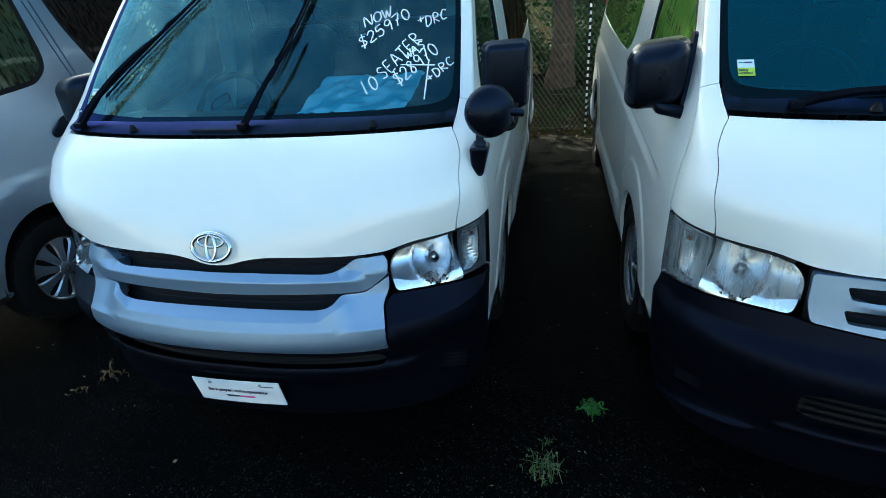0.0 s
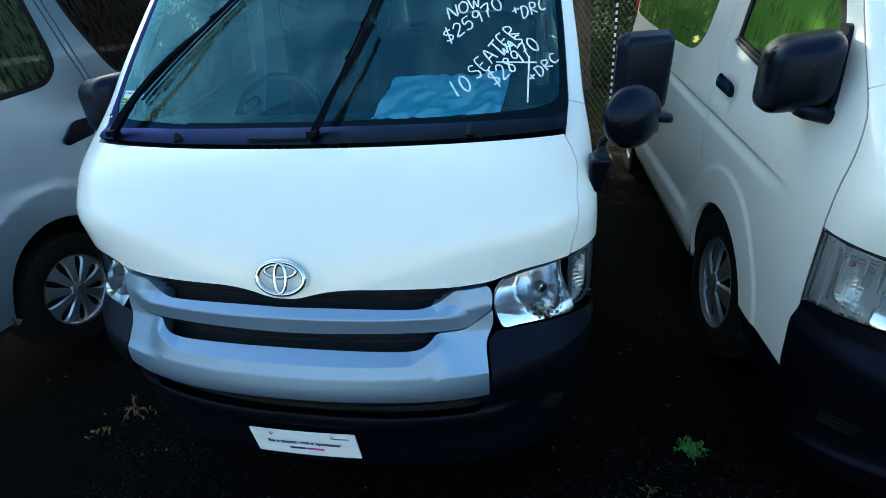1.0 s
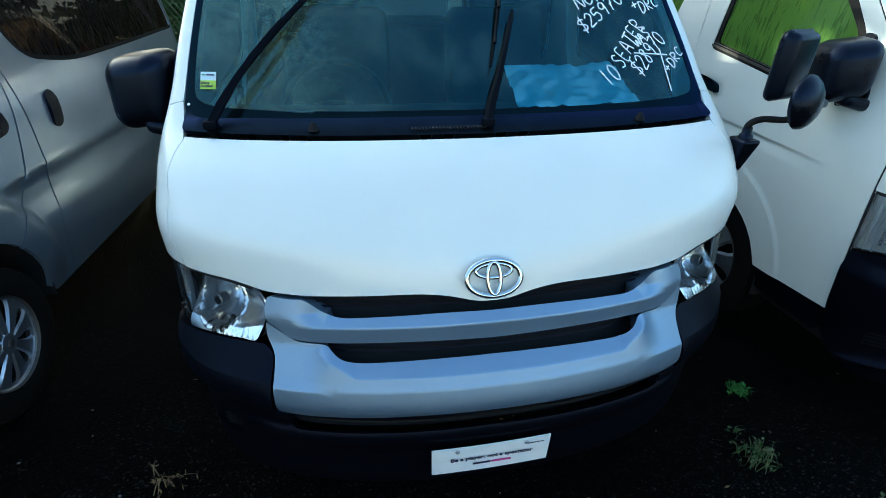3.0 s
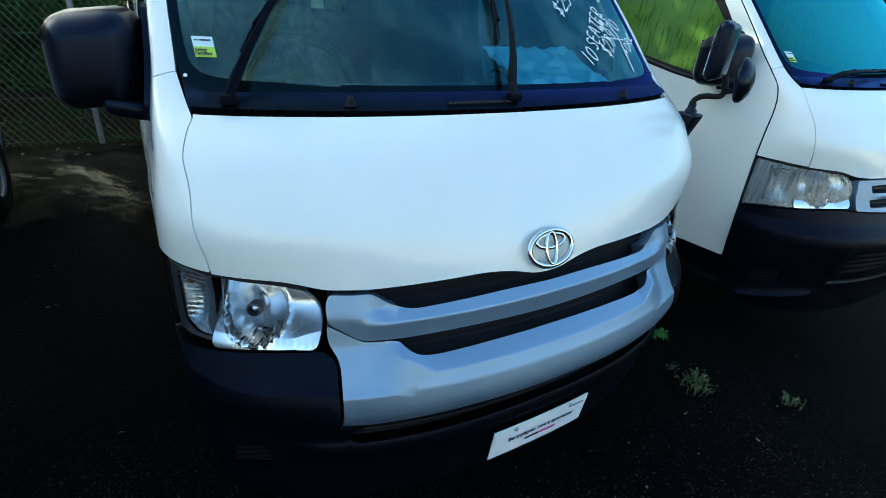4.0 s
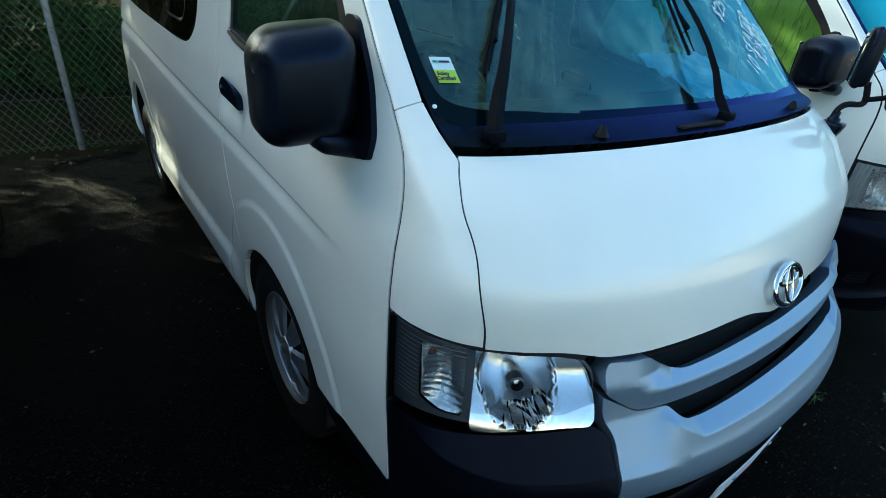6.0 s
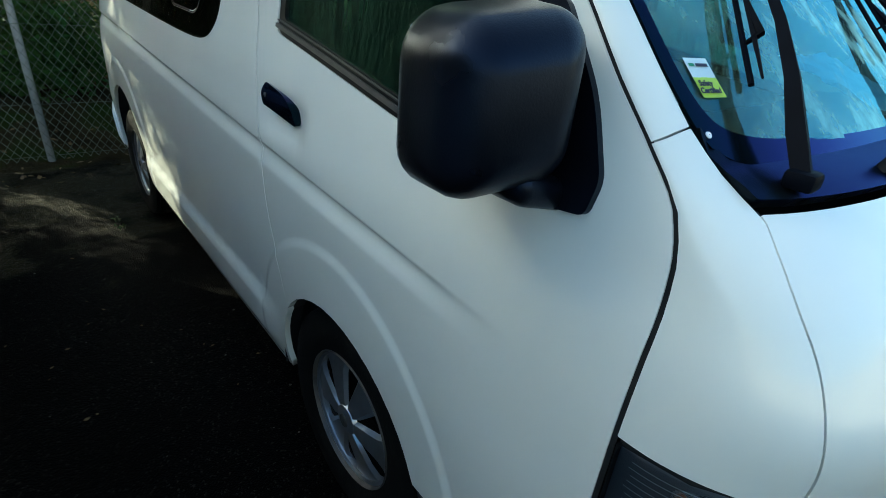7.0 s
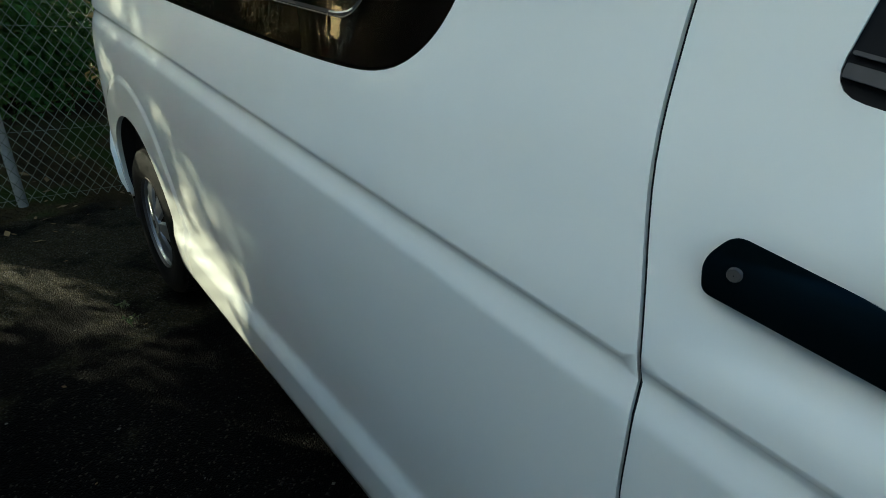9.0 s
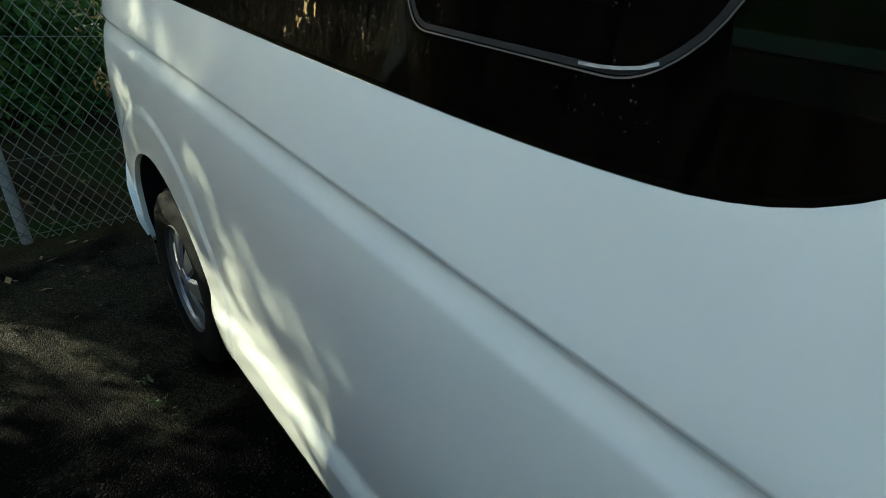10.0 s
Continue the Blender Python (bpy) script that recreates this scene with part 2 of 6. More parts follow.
LENS_OLD = glass("hazy_lamp_lens", (0.80, 0.82, 0.82), rough=0.2, veil=0.36, veil_base=0.26, veil_color=(0.80, 0.84, 0.84), veil_scale=2.0)
# water drops with the gold of sun glints put into their gloss
DROP = glass("water_drop", (0.75, 0.78, 0.70), rough=0.12, ior=1.5, gloss=(0.9, 0.75, 0.5))
MIRROR = material("mirror_silver", (0.9, 0.9, 0.9), rough=0.02, metal=1.0, var=0.01)
GALVANISED = material("galvanised_steel", (0.45, 0.47, 0.49), rough=0.45, metal=0.7, var=0.2, scale=30)
WIRE = material("galvanised_wire", (0.17, 0.19, 0.15), rough=0.5, metal=0.3, var=0.3, scale=30)
BARK = material("rough_bark", (0.115, 0.062, 0.034), rough=0.95, second=(0.040, 0.024, 0.015), scale=14, bump=1.0, bump_scale=30)
LEAF = material("dark_green_leaf", (0.018, 0.056, 0.012), rough=0.6, second=(0.048, 0.095, 0.018), scale=1.2, spec=0.08)
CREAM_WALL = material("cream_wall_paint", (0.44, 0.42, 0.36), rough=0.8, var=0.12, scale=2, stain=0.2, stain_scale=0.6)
BLADE = material("weed_green", (0.028, 0.075, 0.012), rough=0.6, second=(0.12, 0.13, 0.055), scale=30)
CLOVER = material("clover_green", (0.030, 0.12, 0.012), rough=0.6, second=(0.05, 0.16, 0.02), scale=40)
DRY = material("dry_leaf", (0.11, 0.06, 0.025), rough=0.8, second=(0.20, 0.14, 0.06), scale=20)


# ---- building helpers ----
def mesh_data(name, verts, faces, normals=None, smooth=True):
    me = bpy.data.meshes.new(name)
    me.from_pydata([tuple(v) for v in verts], [], faces)
    me.polygons.foreach_set("use_smooth", [smooth] * len(me.polygons))
    me.update()
    if normals is not None:
        me.normals_split_custom_set_from_vertices([tuple(n) for n in normals])
    return me


def attach(name, me, mat, parent, label=""):
    ob = new(name, me)
    if mat is not None:
        me.materials.append(mat)
    if parent is not None:
        ob.parent = parent
    if label:
        ob["label"] = label
    return ob


def part(name, bm, mat, parent, label="", smooth=None):
    """Link a bmesh as one mesh object under a thing or a part."""
    me = bpy.data.meshes.new(name)
    bmesh.ops.recalc_face_normals(bm, faces=bm.faces)
    bm.to_mesh(me)
    bm.free()
    if smooth is not None:
        me.polygons.foreach_set("use_smooth", [True] * len(me.polygons))
        if smooth < 180:
            me.set_sharp_from_angle(angle=radians(smooth))
    return attach(name, me, mat, parent, label)


def thing(name, label, category, group="", at=None):
    ob = new(name)
    ob.empty_display_size = 0.1
    if at is not None:
        ob.matrix_basis = at
    return tagged(ob, label, category, group)


def box(sx, sy, sz, at=(0, 0, 0), bevel=0.0, seg=2, m=None):
    bm = bmesh.new()
    bmesh.ops.create_cube(bm, size=1)
    bmesh.ops.scale(bm, vec=(sx, sy, sz), verts=bm.verts)
    if bevel:
        bmesh.ops.bevel(bm, geom=bm.edges[:], offset=bevel, segments=seg, affect="EDGES", profile=0.5)
    if m is not None:
        bmesh.ops.transform(bm, matrix=m, verts=bm.verts)
    bmesh.ops.translate(bm, vec=at, verts=bm.verts)
    return bm


def merge(*bms):
    """Join bmeshes into the first."""
    tmp = bpy.data.meshes.new("tmp")
    for b in bms[1:]:
        b.to_mesh(tmp)
        b.free()
        bms[0].from_mesh(tmp)
    bpy.data.meshes.remove(tmp)
    return bms[0]


def tube(points, radius, seg=8, caps=True):
    """A round bar along points; radius: one number or one per point."""
    bm = bmesh.new()
    pts = [Vector(p) for p in points]
    rad = [radius] * len(pts) if not isinstance(radius, (list, tuple)) else radius
    rings, up = [], Vector((0, 0, 1))
    for i, p in enumerate(pts):
        d = (pts[min(i + 1, len(pts) - 1)] - pts[max(i - 1, 0)]).normalized()
        if abs(d.dot(up)) > 0.95:
            up = Vector((1, 0, 0)) if abs(d.x) < 0.9 else Vector((0, 1, 0))
        a = d.cross(up).normalized()
        b = d.cross(a).normalized()
        up = -b if b.dot(up) < 0 else b
        rings.append([bm.verts.new(p + rad[i] * (math.cos(2 * math.pi * k / seg) * a + math.sin(2 * math.pi * k / seg) * b)) for k in range(seg)])
    for r0, r1 in zip(rings, rings[1:]):
        for k in range(seg):
            bm.faces.new((r0[k], r0[(k + 1) % seg], r1[(k + 1) % seg], r1[k]))
    if caps:
        bm.faces.new(rings[0])
        bm.faces.new(rings[-1][::-1])
    return bm


def spline(points, n=6):
    """Catmull-Rom through the points."""
    p = [Vector(q) for q in points]
    p = [2 * p[0] - p[1], *p, 2 * p[-1] - p[-2]]
    out = []
    for i in range(1, len(p) - 2):
        for k in range(n):
            t = k / n
            out.append(0.5 * (2 * p[i] + (p[i + 1] - p[i - 1]) * t + (2 * p[i - 1] - 5 * p[i] + 4 * p[i + 1] - p[i + 2]) * t * t
                              + (3 * p[i] - p[i - 1] - 3 * p[i + 1] + p[i + 2]) * t ** 3))
    return out + [p[-2]]


def lathe(profile, seg=40, axis="x"):
    """Turn (radius, along) pairs round an axis."""
    bm = bmesh.new()
    rings = []
    for r, h in profile:
        ring = []
        for k in range(seg):
            a = 2 * math.pi * k / seg
            c, s = r * math.cos(a), r * math.sin(a)
            ring.append(bm.verts.new((h, c, s) if axis == "x" else (c, s, h)))
        rings.append(ring)
    for r0, r1 in zip(rings, rings[1:]):
        for k in range(seg):
            bm.faces.new((r0[k], r0[(k + 1) % seg], r1[(k + 1) % seg], r1[k]))
    return bm


# ---- van body surface: plan contours stacked by height ----
def pchip(xs, ys):
    xs, ys = np.array(xs, float), np.array(ys, float)
    h, d = np.diff(xs), np.diff(ys) / np.diff(xs)
    m = np.zeros(len(xs)); m[0], m[-1] = d[0], d[-1]
    for i in range(1, len(xs) - 1):
        if d[i - 1] * d[i] > 0:
            w1, w2 = 2 * h[i] + h[i - 1], h[i] + 2 * h[i - 1]
            m[i] = (w1 + w2) / (w1 / d[i - 1] + w2 / d[i])
    def f(x):
        x = np.clip(x, xs[0], xs[-1])
        i = np.clip(np.searchsorted(xs, x) - 1, 0, len(xs) - 2)
        t = (x - xs[i]) / h[i]
        return (ys[i]*(1+2*t)*(1-t)**2 + h[i]*m[i]*t*(1-t)**2 + ys[i+1]*t*t*(3-2*t) + h[i]*m[i+1]*t*t*(t-1))
    return f
W = pchip([.20,.32,.5,.75,.93,1.05,1.13,1.2,1.24,1.3,1.42,1.55,1.7,1.82,1.90,1.96],
          [.820,.842,.854,.865,.864,.856,.842,.832,.824,.812,.797,.778,.752,.725,.68,.60])
YS = pchip([.2,.6,.95,1.08,1.16,1.22,1.28,1.335,1.42,1.55,1.7,1.85,1.96],
           [.372,.372,.374,.374,.380,.400,.455,.511,.586,.71,.86,1.015,1.16])
F = pchip([.2,.28,.4,.5,.57,.61,.68,.77,.85,.93,1.0,1.1,1.215,1.255,1.327,1.46,1.524,1.7,1.85,1.96],
          [.0,-.03,-.045,-.062,-.086,-.095,-.06,-.018,.006,.03,.06,.13,.25,.335,.41,.55,.615,.79,.945,1.08])
NZ = pchip([.2, .88, .95, 1.06, 1.14, 1.2, 1.225, 1.27, 1.4], [2.2, 2.2, 2.45, 3.1, 3.1, 2.5, 2.2, 2.2, 2.2])
def front(f, z):
    a, N = f * math.pi / 2, NZ(z)
    s, c = np.sin(a), np.cos(a)
    r = (np.abs(s) ** N + np.abs(c) ** N) ** (-1 / N)
    return W(z) * r * s, YS(z) - (YS(z) - F(z)) * r * c


def smooth(a, b, x):
    t = np.clip((x - a) / (b - a), 0, 1)
    return t * t * (3 - 2 * t)


HUB_F, HUB_R, WHEEL_R = 1.105, 3.675, 0.325


def crease_z(y):
    return 0.929 + 0.056 * y


def side_lines(y0, y1):
    """Rows of points along crease, arch lips and sill, so that the sheet follows them."""
    ys = np.arange(y0, y1, 0.022 if y1 < 2 else 0.045)
    out = [np.stack((ys, crease_z(ys) + d), -1) for d in (-0.075, -0.060, -0.048, -0.036, -0.024, -0.013, -0.007, -0.001, 0.004, 0.009, 0.02)]
    a = np.radians(np.arange(-5, 190, 4.5))
    for yc, zc, r in ((1.115, 0.355, 0.492), (3.64, 0.40, 0.545)):
        out += [np.stack((yc + (r + d) * np.cos(a), zc + (r + d) * np.sin(a)), -1) for d in (0.022, 0.013, 0.005, -0.004, -0.012, -0.021, -0.035)]
    ys = np.arange(1.40, 3.38, 0.06)
    out += [np.stack((ys, np.full(len(ys), z)), -1) for z in (0.535, 0.52, 0.50, 0.48, 0.46, 0.445, 0.36, 0.34, 0.32, 0.30, 0.285)]
    return out


def side_x(y, z):
    """Half width of the flank at y, z, with crease, wheel arch lips and sill."""
    x = W(z)
    zc = crease_z(y)
    fade = smooth(0.52, 0.95, y)
    d = z - zc
    x = x - fade * 0.010 * smooth(0.008, -0.010, d) * smooth(-0.060, -0.012, d)
    for yc, zc2, r, h in ((1.115, 0.355, 0.492, 0.006), (3.64, 0.40, 0.545, 0.007)):
        q = np.hypot(y - yc, z - zc2)
        x = x + h * smooth(r + 0.012, r - 0.02, q) * smooth(0.30, 0.45, z)
    sill = smooth(1.46, 1.66, y) * smooth(3.34, 3.16, y)
    x = x + sill * 0.020 * smooth(0.52, 0.45, z) - sill * 0.02 * smooth(0.36, 0.27, z)
    x = x - 0.16 * np.clip((y - 3.95) / 0.6, 0, 1) ** 2.4
    return x


def flank(y, z):
    return -side_x(y, z), y, z


def nose(f, z):
    x, y = front(f, z)
    return x, y, z


def surface_points(surf, u, v, lift, inside=(0, 2.2, 0.9)):
    """Points and outward normals of a surface pushed out by lift(u, v)."""
    def base(u, v):
        return np.stack(surf(u, v), -1)

    def norm(fn, u, v, e=1.5e-3):
        n = np.cross(fn(u + e, v) - fn(u - e, v), fn(u, v + e) - fn(u, v - e))
        n /= np.linalg.norm(n, axis=-1, keepdims=True) + 1e-12
        s = np.sign(np.sum(n * (fn(u, v) - np.array(inside)), -1, keepdims=True))
        return n * np.where(s == 0, 1, s)

    def moved(u, v):
        if lift is None:
            return base(u, v)
        return base(u, v) + norm(base, u, v) * np.asarray(lift(u, v))[..., None]

    return moved(u, v), norm(moved, u, v)


def dense(points, step, radius):
    """Round the corners of a closed outline and split long edges. A point may carry its own radius."""
    n, out = len(points), []
    for i in range(n):
        p, a, b = (np.array(points[j % n][:2], float) for j in (i, i - 1, i + 1))
        r = points[i][2] if len(points[i]) > 2 else radius
        la, lb = np.linalg.norm(a - p), np.linalg.norm(b - p)
        ra, rb = min(r, 0.48 * la), min(r, 0.48 * lb)
        if r <= 1e-4:
            out.append(p)
            continue
        p0, p1 = p + (a - p) * ra / la, p + (b - p) * rb / lb
        for k in range(6):
            t = k / 5
            out.append((1 - t) ** 2 * p0 + 2 * t * (1 - t) * p + t * t * p1)
    full = []
    for i, p in enumerate(out):
        q = out[(i + 1) % len(out)]
        m = max(1, int(np.ceil(np.linalg.norm(q - p) / step)))
        full += [p + (q - p) * k / m for k in range(m)]
    keep = [full[0]]
    for p in full[1:]:
        if np.linalg.norm(p - keep[-1]) > 1e-4:
            keep.append(p)
    if np.linalg.norm(keep[-1] - keep[0]) < 1e-4:
        keep.pop()
    return np.array(keep)


def area2(loop):
    x, y = loop[:, 0], loop[:, 1]
    return np.sum(x * np.roll(y, -1) - np.roll(x, -1) * y)


def inset(loop, g):
    """Move a counter-clockwise loop inwards by g."""
    d = np.roll(loop, -1, 0) - np.roll(loop, 1, 0)
    n = np.stack((-d[:, 1], d[:, 0]), -1)
    return loop + g * n / (np.linalg.norm(n, axis=1, keepdims=True) + 1e-9)


def within(pts, loop):
    x, y = pts[:, 0][:, None], pts[:, 1][:, None]
    ax, ay = loop[:, 0][None], loop[:, 1][None]
    bx, by = np.roll(loop[:, 0], -1)[None], np.roll(loop[:, 1], -1)[None]
    cross = ((ay > y) != (by > y)) & (x < (bx - ax) * (y - ay) / (by - ay + 1e-15) + ax)
    return np.sum(cross, 1) % 2 == 1


def far_from(pts, loop, d):
    a, b = loop[None], np.roll(loop, -1, 0)[None]
    p = pts[:, None]
    t = np.clip(np.sum((p - a) * (b - a), -1) / (np.sum((b - a) ** 2, -1) + 1e-12), 0, 1)
    return np.min(np.linalg.norm(p - a - t[..., None] * (b - a), axis=-1), 1) > d


def panel_mesh(outline, surf, holes=(), step=0.035, gap=0.0025, depth=0.018, lift=None, flip=1, radius=0.008, lines=()):
    """A sheet on a surface, bounded by an outline in its two coordinates, with holes and folded-in edges."""
    loops = []
    for i, pts in enumerate((outline, *holes)):
        lp = dense(pts, step, radius)
        if area2(lp) < 0:
            lp = lp[::-1]
        loops.append(inset(lp, gap if i == 0 else -gap))
    lo, hi = loops[0].min(0), loops[0].max(0)
    gx, gy = np.meshgrid(np.arange(lo[0] + step / 2, hi[0], step), np.arange(lo[1] + step / 2, hi[1], step * 0.866))
    gx[1::2] += step / 2
    grid = np.stack((gx.ravel(), gy.ravel()), -1)
    ok = within(grid, loops[0]) & far_from(grid, loops[0], step * 0.45)
    for h in loops[1:]:
        ok &= ~within(grid, h) & far_from(grid, h, step * 0.45)
    grid = grid[ok]
    if len(lines):
        fine = np.concatenate([np.array(ln, float) for ln in lines])
        ok = within(fine, loops[0]) & far_from(fine, loops[0], 0.004)
        for h in loops[1:]:
            ok &= ~within(fine, h) & far_from(fine, h, 0.004)
        fine = fine[ok]
        near = np.min(np.linalg.norm(grid[:, None] - fine[None], axis=-1), 1) < max(0.024, step * 0.45)
        grid = np.concatenate((grid[~near], fine))
    pts, edges, k = [], [], 0
    for lp in loops:
        pts += [Vector(p) for p in lp]
        edges += [(k + i, k + (i + 1) % len(lp)) for i in range(len(lp))]
        k += len(lp)
    pts += [Vector(p) for p in grid]
    vs, _, tris, *_ = geometry.delaunay_2d_cdt(pts, edges, [], 0, 1e-6)
    v2 = np.array([tuple(v) for v in vs])
    mid = np.array([v2[list(t)].mean(0) for t in tris])
    ok = within(mid, loops[0])
    for h in loops[1:]:
        ok &= ~within(mid, h)
    tris = [tuple(t) for t, o in zip(tris, ok) if o]
    P, Nn = surface_points(surf, v2[:, 0], v2[:, 1], lift)
    count = len(P)
    verts, normals, faces = list(P), list(Nn), []
    for t in tris:
        g = np.cross(P[t[1]] - P[t[0]], P[t[2]] - P[t[0]])
        faces.append(t if np.dot(g, Nn[t[0]]) > 0 else t[::-1])
    if depth:
        edge_use = {}
        for t in faces:
            for a, b in zip(t, t[1:] + t[:1]):
                edge_use[(a, b)] = 1
        ring = {}
        for a, b in list(edge_use):
            if (b, a) in edge_use:
                continue
            for q in (a, b):
                if q not in ring:
                    ring[q] = len(verts)
                    verts += [P[q], P[q] - Nn[q] * depth]
                    normals += [Nn[q], Nn[q]]
            out = np.cross(P[b] - P[a], Nn[a])
            out /= np.linalg.norm(out) + 1e-12
            for q in (a, b):
                for j in (0, 1):
                    normals[ring[q] + j] = normals[ring[q] + j] * 0.2 + out
            faces.append((ring[b], ring[a], ring[a] + 1, ring[b] + 1))
    verts, normals = np.array(verts), np.array(normals)
    normals /= np.linalg.norm(normals, axis=1, keepdims=True) + 1e-12
    if flip < 0:
        verts[:, 0] *= -1
        normals[:, 0] *= -1
        faces = [tuple(f)[::-1] for f in faces]
    return verts, faces, normals


def panel(name, outline, surf, mat, parent, label="", **how):
    v, f, n = panel_mesh(outline, surf, **how)
    return attach(name, mesh_data(name, v, f, n), mat, parent, label)


def both(outline):
    """Complete a left half outline, given from the middle out and back, by its mirror image."""
    return outline + [(-p[0], *p[1:]) for p in outline[::-1] if abs(p[0]) > 1e-6]


def ribbon_on(name, points, surf, width, mat, parent, lift=0.002, closed=False, label=""):
    """A flat band along points of a surface."""
    p = np.array(points, float)
    n = len(p)
    nxt = np.array([p[(i + 1) % n] if closed else p[min(i + 1, n - 1)] for i in range(n)])
    prv = np.array([p[i - 1] if closed else p[max(i - 1, 0)] for i in range(n)])
    P, Nn = surface_points(surf, p[:, 0], p[:, 1], lambda u, v: np.full(np.shape(u), lift))
    Pn, _ = surface_points(surf, nxt[:, 0], nxt[:, 1], None)
    Pp, _ = surface_points(surf, prv[:, 0], prv[:, 1], None)
    t = Pn - Pp
    s = np.cross(t, Nn)
    s /= np.linalg.norm(s, axis=1, keepdims=True) + 1e-12
    w = np.broadcast_to(np.asarray(width), (n,))[:, None] / 2
    verts = np.concatenate((P - s * w, P + s * w))
    m = n if closed else n - 1
    faces = [(i, (i + 1) % n, n + (i + 1) % n, n + i) for i in range(m)]
    faces = [q if np.dot(np.cross(verts[q[1]] - verts[q[0]], verts[q[3]] - verts[q[0]]), Nn[q[0]]) > 0 else q[::-1] for q in faces]
    return attach(name, mesh_data(name, verts, faces, np.concatenate((Nn, Nn))), mat, parent, label)


def arc(yc, zc, r, a0, a1, n=14, squash=1.0):
    return [(yc + r * math.cos(radians(a0 + (a1 - a0) * i / n)), zc + r * squash * math.sin(radians(a0 + (a1 - a0) * i / n)), 0.0) for i in range(n + 1)]


def door_line(z0, z1, off, n=16):
    zs = np.linspace(z0, z1, n)
    return [(float(YS(z)) + off, float(z), 0.0) for z in zs]


# ---- wheels ----
WHEELS = {}


def build_wheel(parent, at, out, spokes, size=1.0, name="wheel"):
    """Tyre, steel rim and a spoked hubcap; out: -1 or 1, the side that faces outwards along x."""
    w = new(name)
    w.parent = parent
    w.matrix_basis = Matrix.Translation(at) @ Matrix.Scale(size, 4)
    if (out, spokes) in WHEELS:
        for o in WHEELS[(out, spokes)].children:
            c = o.copy()
            scene.collection.objects.link(c)
            c.parent = w
        return w
    WHEELS[(out, spokes)] = w
    R, r = WHEEL_R, 0.205
    prof = [(r, -0.085), (r + 0.03, -0.098), (R - 0.03, -0.098), (R - 0.006, -0.085), (R, -0.065), (R, 0.065), (R - 0.006, 0.085), (R - 0.03, 0.098),
            (r + 0.03, 0.098), (r + 0.012, 0.094), (r, 0.085)]
    bm = lathe(prof, 48)
    part("tyre", bm, TYRE, w, smooth=40)
    tread = bmesh.new()
    for k in range(60):
        a = 2 * math.pi * k / 60
        for j in (-0.055, -0.02, 0.02, 0.055):
            b = box(0.026, 0.022, 0.008, (j, 0, R + 0.002))
            bmesh.ops.rotate(b, cent=(0, 0, 0), matrix=Matrix.Rotation(a + (0.04 if j > 0 else 0), 3, "X"), verts=b.verts)
            tread = merge(tread, b)
    part("tread_block", tread, TYRE, w)
    rim = lathe([(0.19, -0.07), (0.198, 0.0), (0.196, out * 0.075), (0.203, out * 0.09), (0.205, out * 0.084)], 40)
    part("rim", rim, TRIM, w, smooth=40)
    back = lathe([(0.001, out * 0.03), (0.195, out * 0.035)], 40)
    part("rim_disc", back, DARK, w)
    cap = lathe([(0.188, out * 0.055), (0.190, out * 0.072), (0.197, out * 0.078), (0.201, out * 0.070)], 40)
    hubcap = part("hubcap", cap, HUBCAP, w, smooth=35)
    part("hub_cover", lathe([(0.0005, out * 0.096), (0.030, out * 0.095), (0.044, out * 0.090), (0.05, out * 0.078)], 24), HUBCAP, w, smooth=35)
    wid = 0.62 * math.pi / spokes
    sp, rows = bmesh.new(), []
    for rr, ww, h in ((0.035, 1.5, 0.088), (0.07, 1.42, 0.087), (0.10, 1.22, 0.083), (0.145, 1.08, 0.076), (0.175, 1.22, 0.071), (0.192, 1.5, 0.068)):
        rows.append([sp.verts.new((out * (h - (0.010 if abs(s) > 0.9 else 0)), rr * math.cos(s * ww * wid), rr * math.sin(s * ww * wid))) for s in (-1, -0.75, 0, 0.75, 1)])
    for q0, q1 in zip(rows, rows[1:]):
        for j in range(4):
            sp.faces.new((q0[j], q0[j + 1], q1[j + 1], q1[j]))
    spoke = part("spoke", sp, HUBCAP, w, smooth=35)
    for k in range(1, spokes):
        o = new("spoke", spoke.data)
        o.parent = w
        o.rotation_euler = (2 * math.pi * k / spokes, 0, 0)
    part("hub_badge", lathe([(0.0005, out * 0.0985), (0.018, out * 0.098), (0.021, out * 0.095)], 20), TRIM, w, smooth=50)
    return w


def arch_liner(parent, yc, zc, r, flip):
    bm = bmesh.new()
    ra, rb = [], []
    for k in range(17):
        a = radians(-8 + 196 * k / 16)
        y, z = yc + r * math.cos(a), zc + r * math.sin(a)
        ra.append(bm.verts.new((flip * -0.845, y, z)))
        rb.append(bm.verts.new((flip * -0.50, y, z)))
    for k in range(16):
        bm.faces.new((ra[k], ra[k + 1], rb[k + 1], rb[k]))
    bm.faces.new(rb)
    part("wheel_arch_liner", bm, DARK, parent)


# ---- outlines shared by both white vans (u: turn round the nose, -1 to 1; v: height) ----
HOOD_HALF = [(0, 0.860), (-0.03, 0.861, 0.02), (-0.085, 0.881, 0.03), (-0.14, 0.889, 0.03), (-0.36, 0.886, 0.02), (-0.44, 0.892, 0.02), (-0.475, 0.905, 0.02),
             (-0.515, 0.917, 0.03), (-0.60, 0.923, 0.03), (-0.668, 0.926, 0.004), (-0.648, 0.99, 0.08), (-0.637, 1.06, 0.08), (-0.645, 1.12, 0.08),
             (-0.688, 1.19, 0.03), (-0.712, 1.2295, 0.012), (-0.52, 1.2265, 0.1), (-0.25, 1.2228, 0.1), (0, 1.2218)]
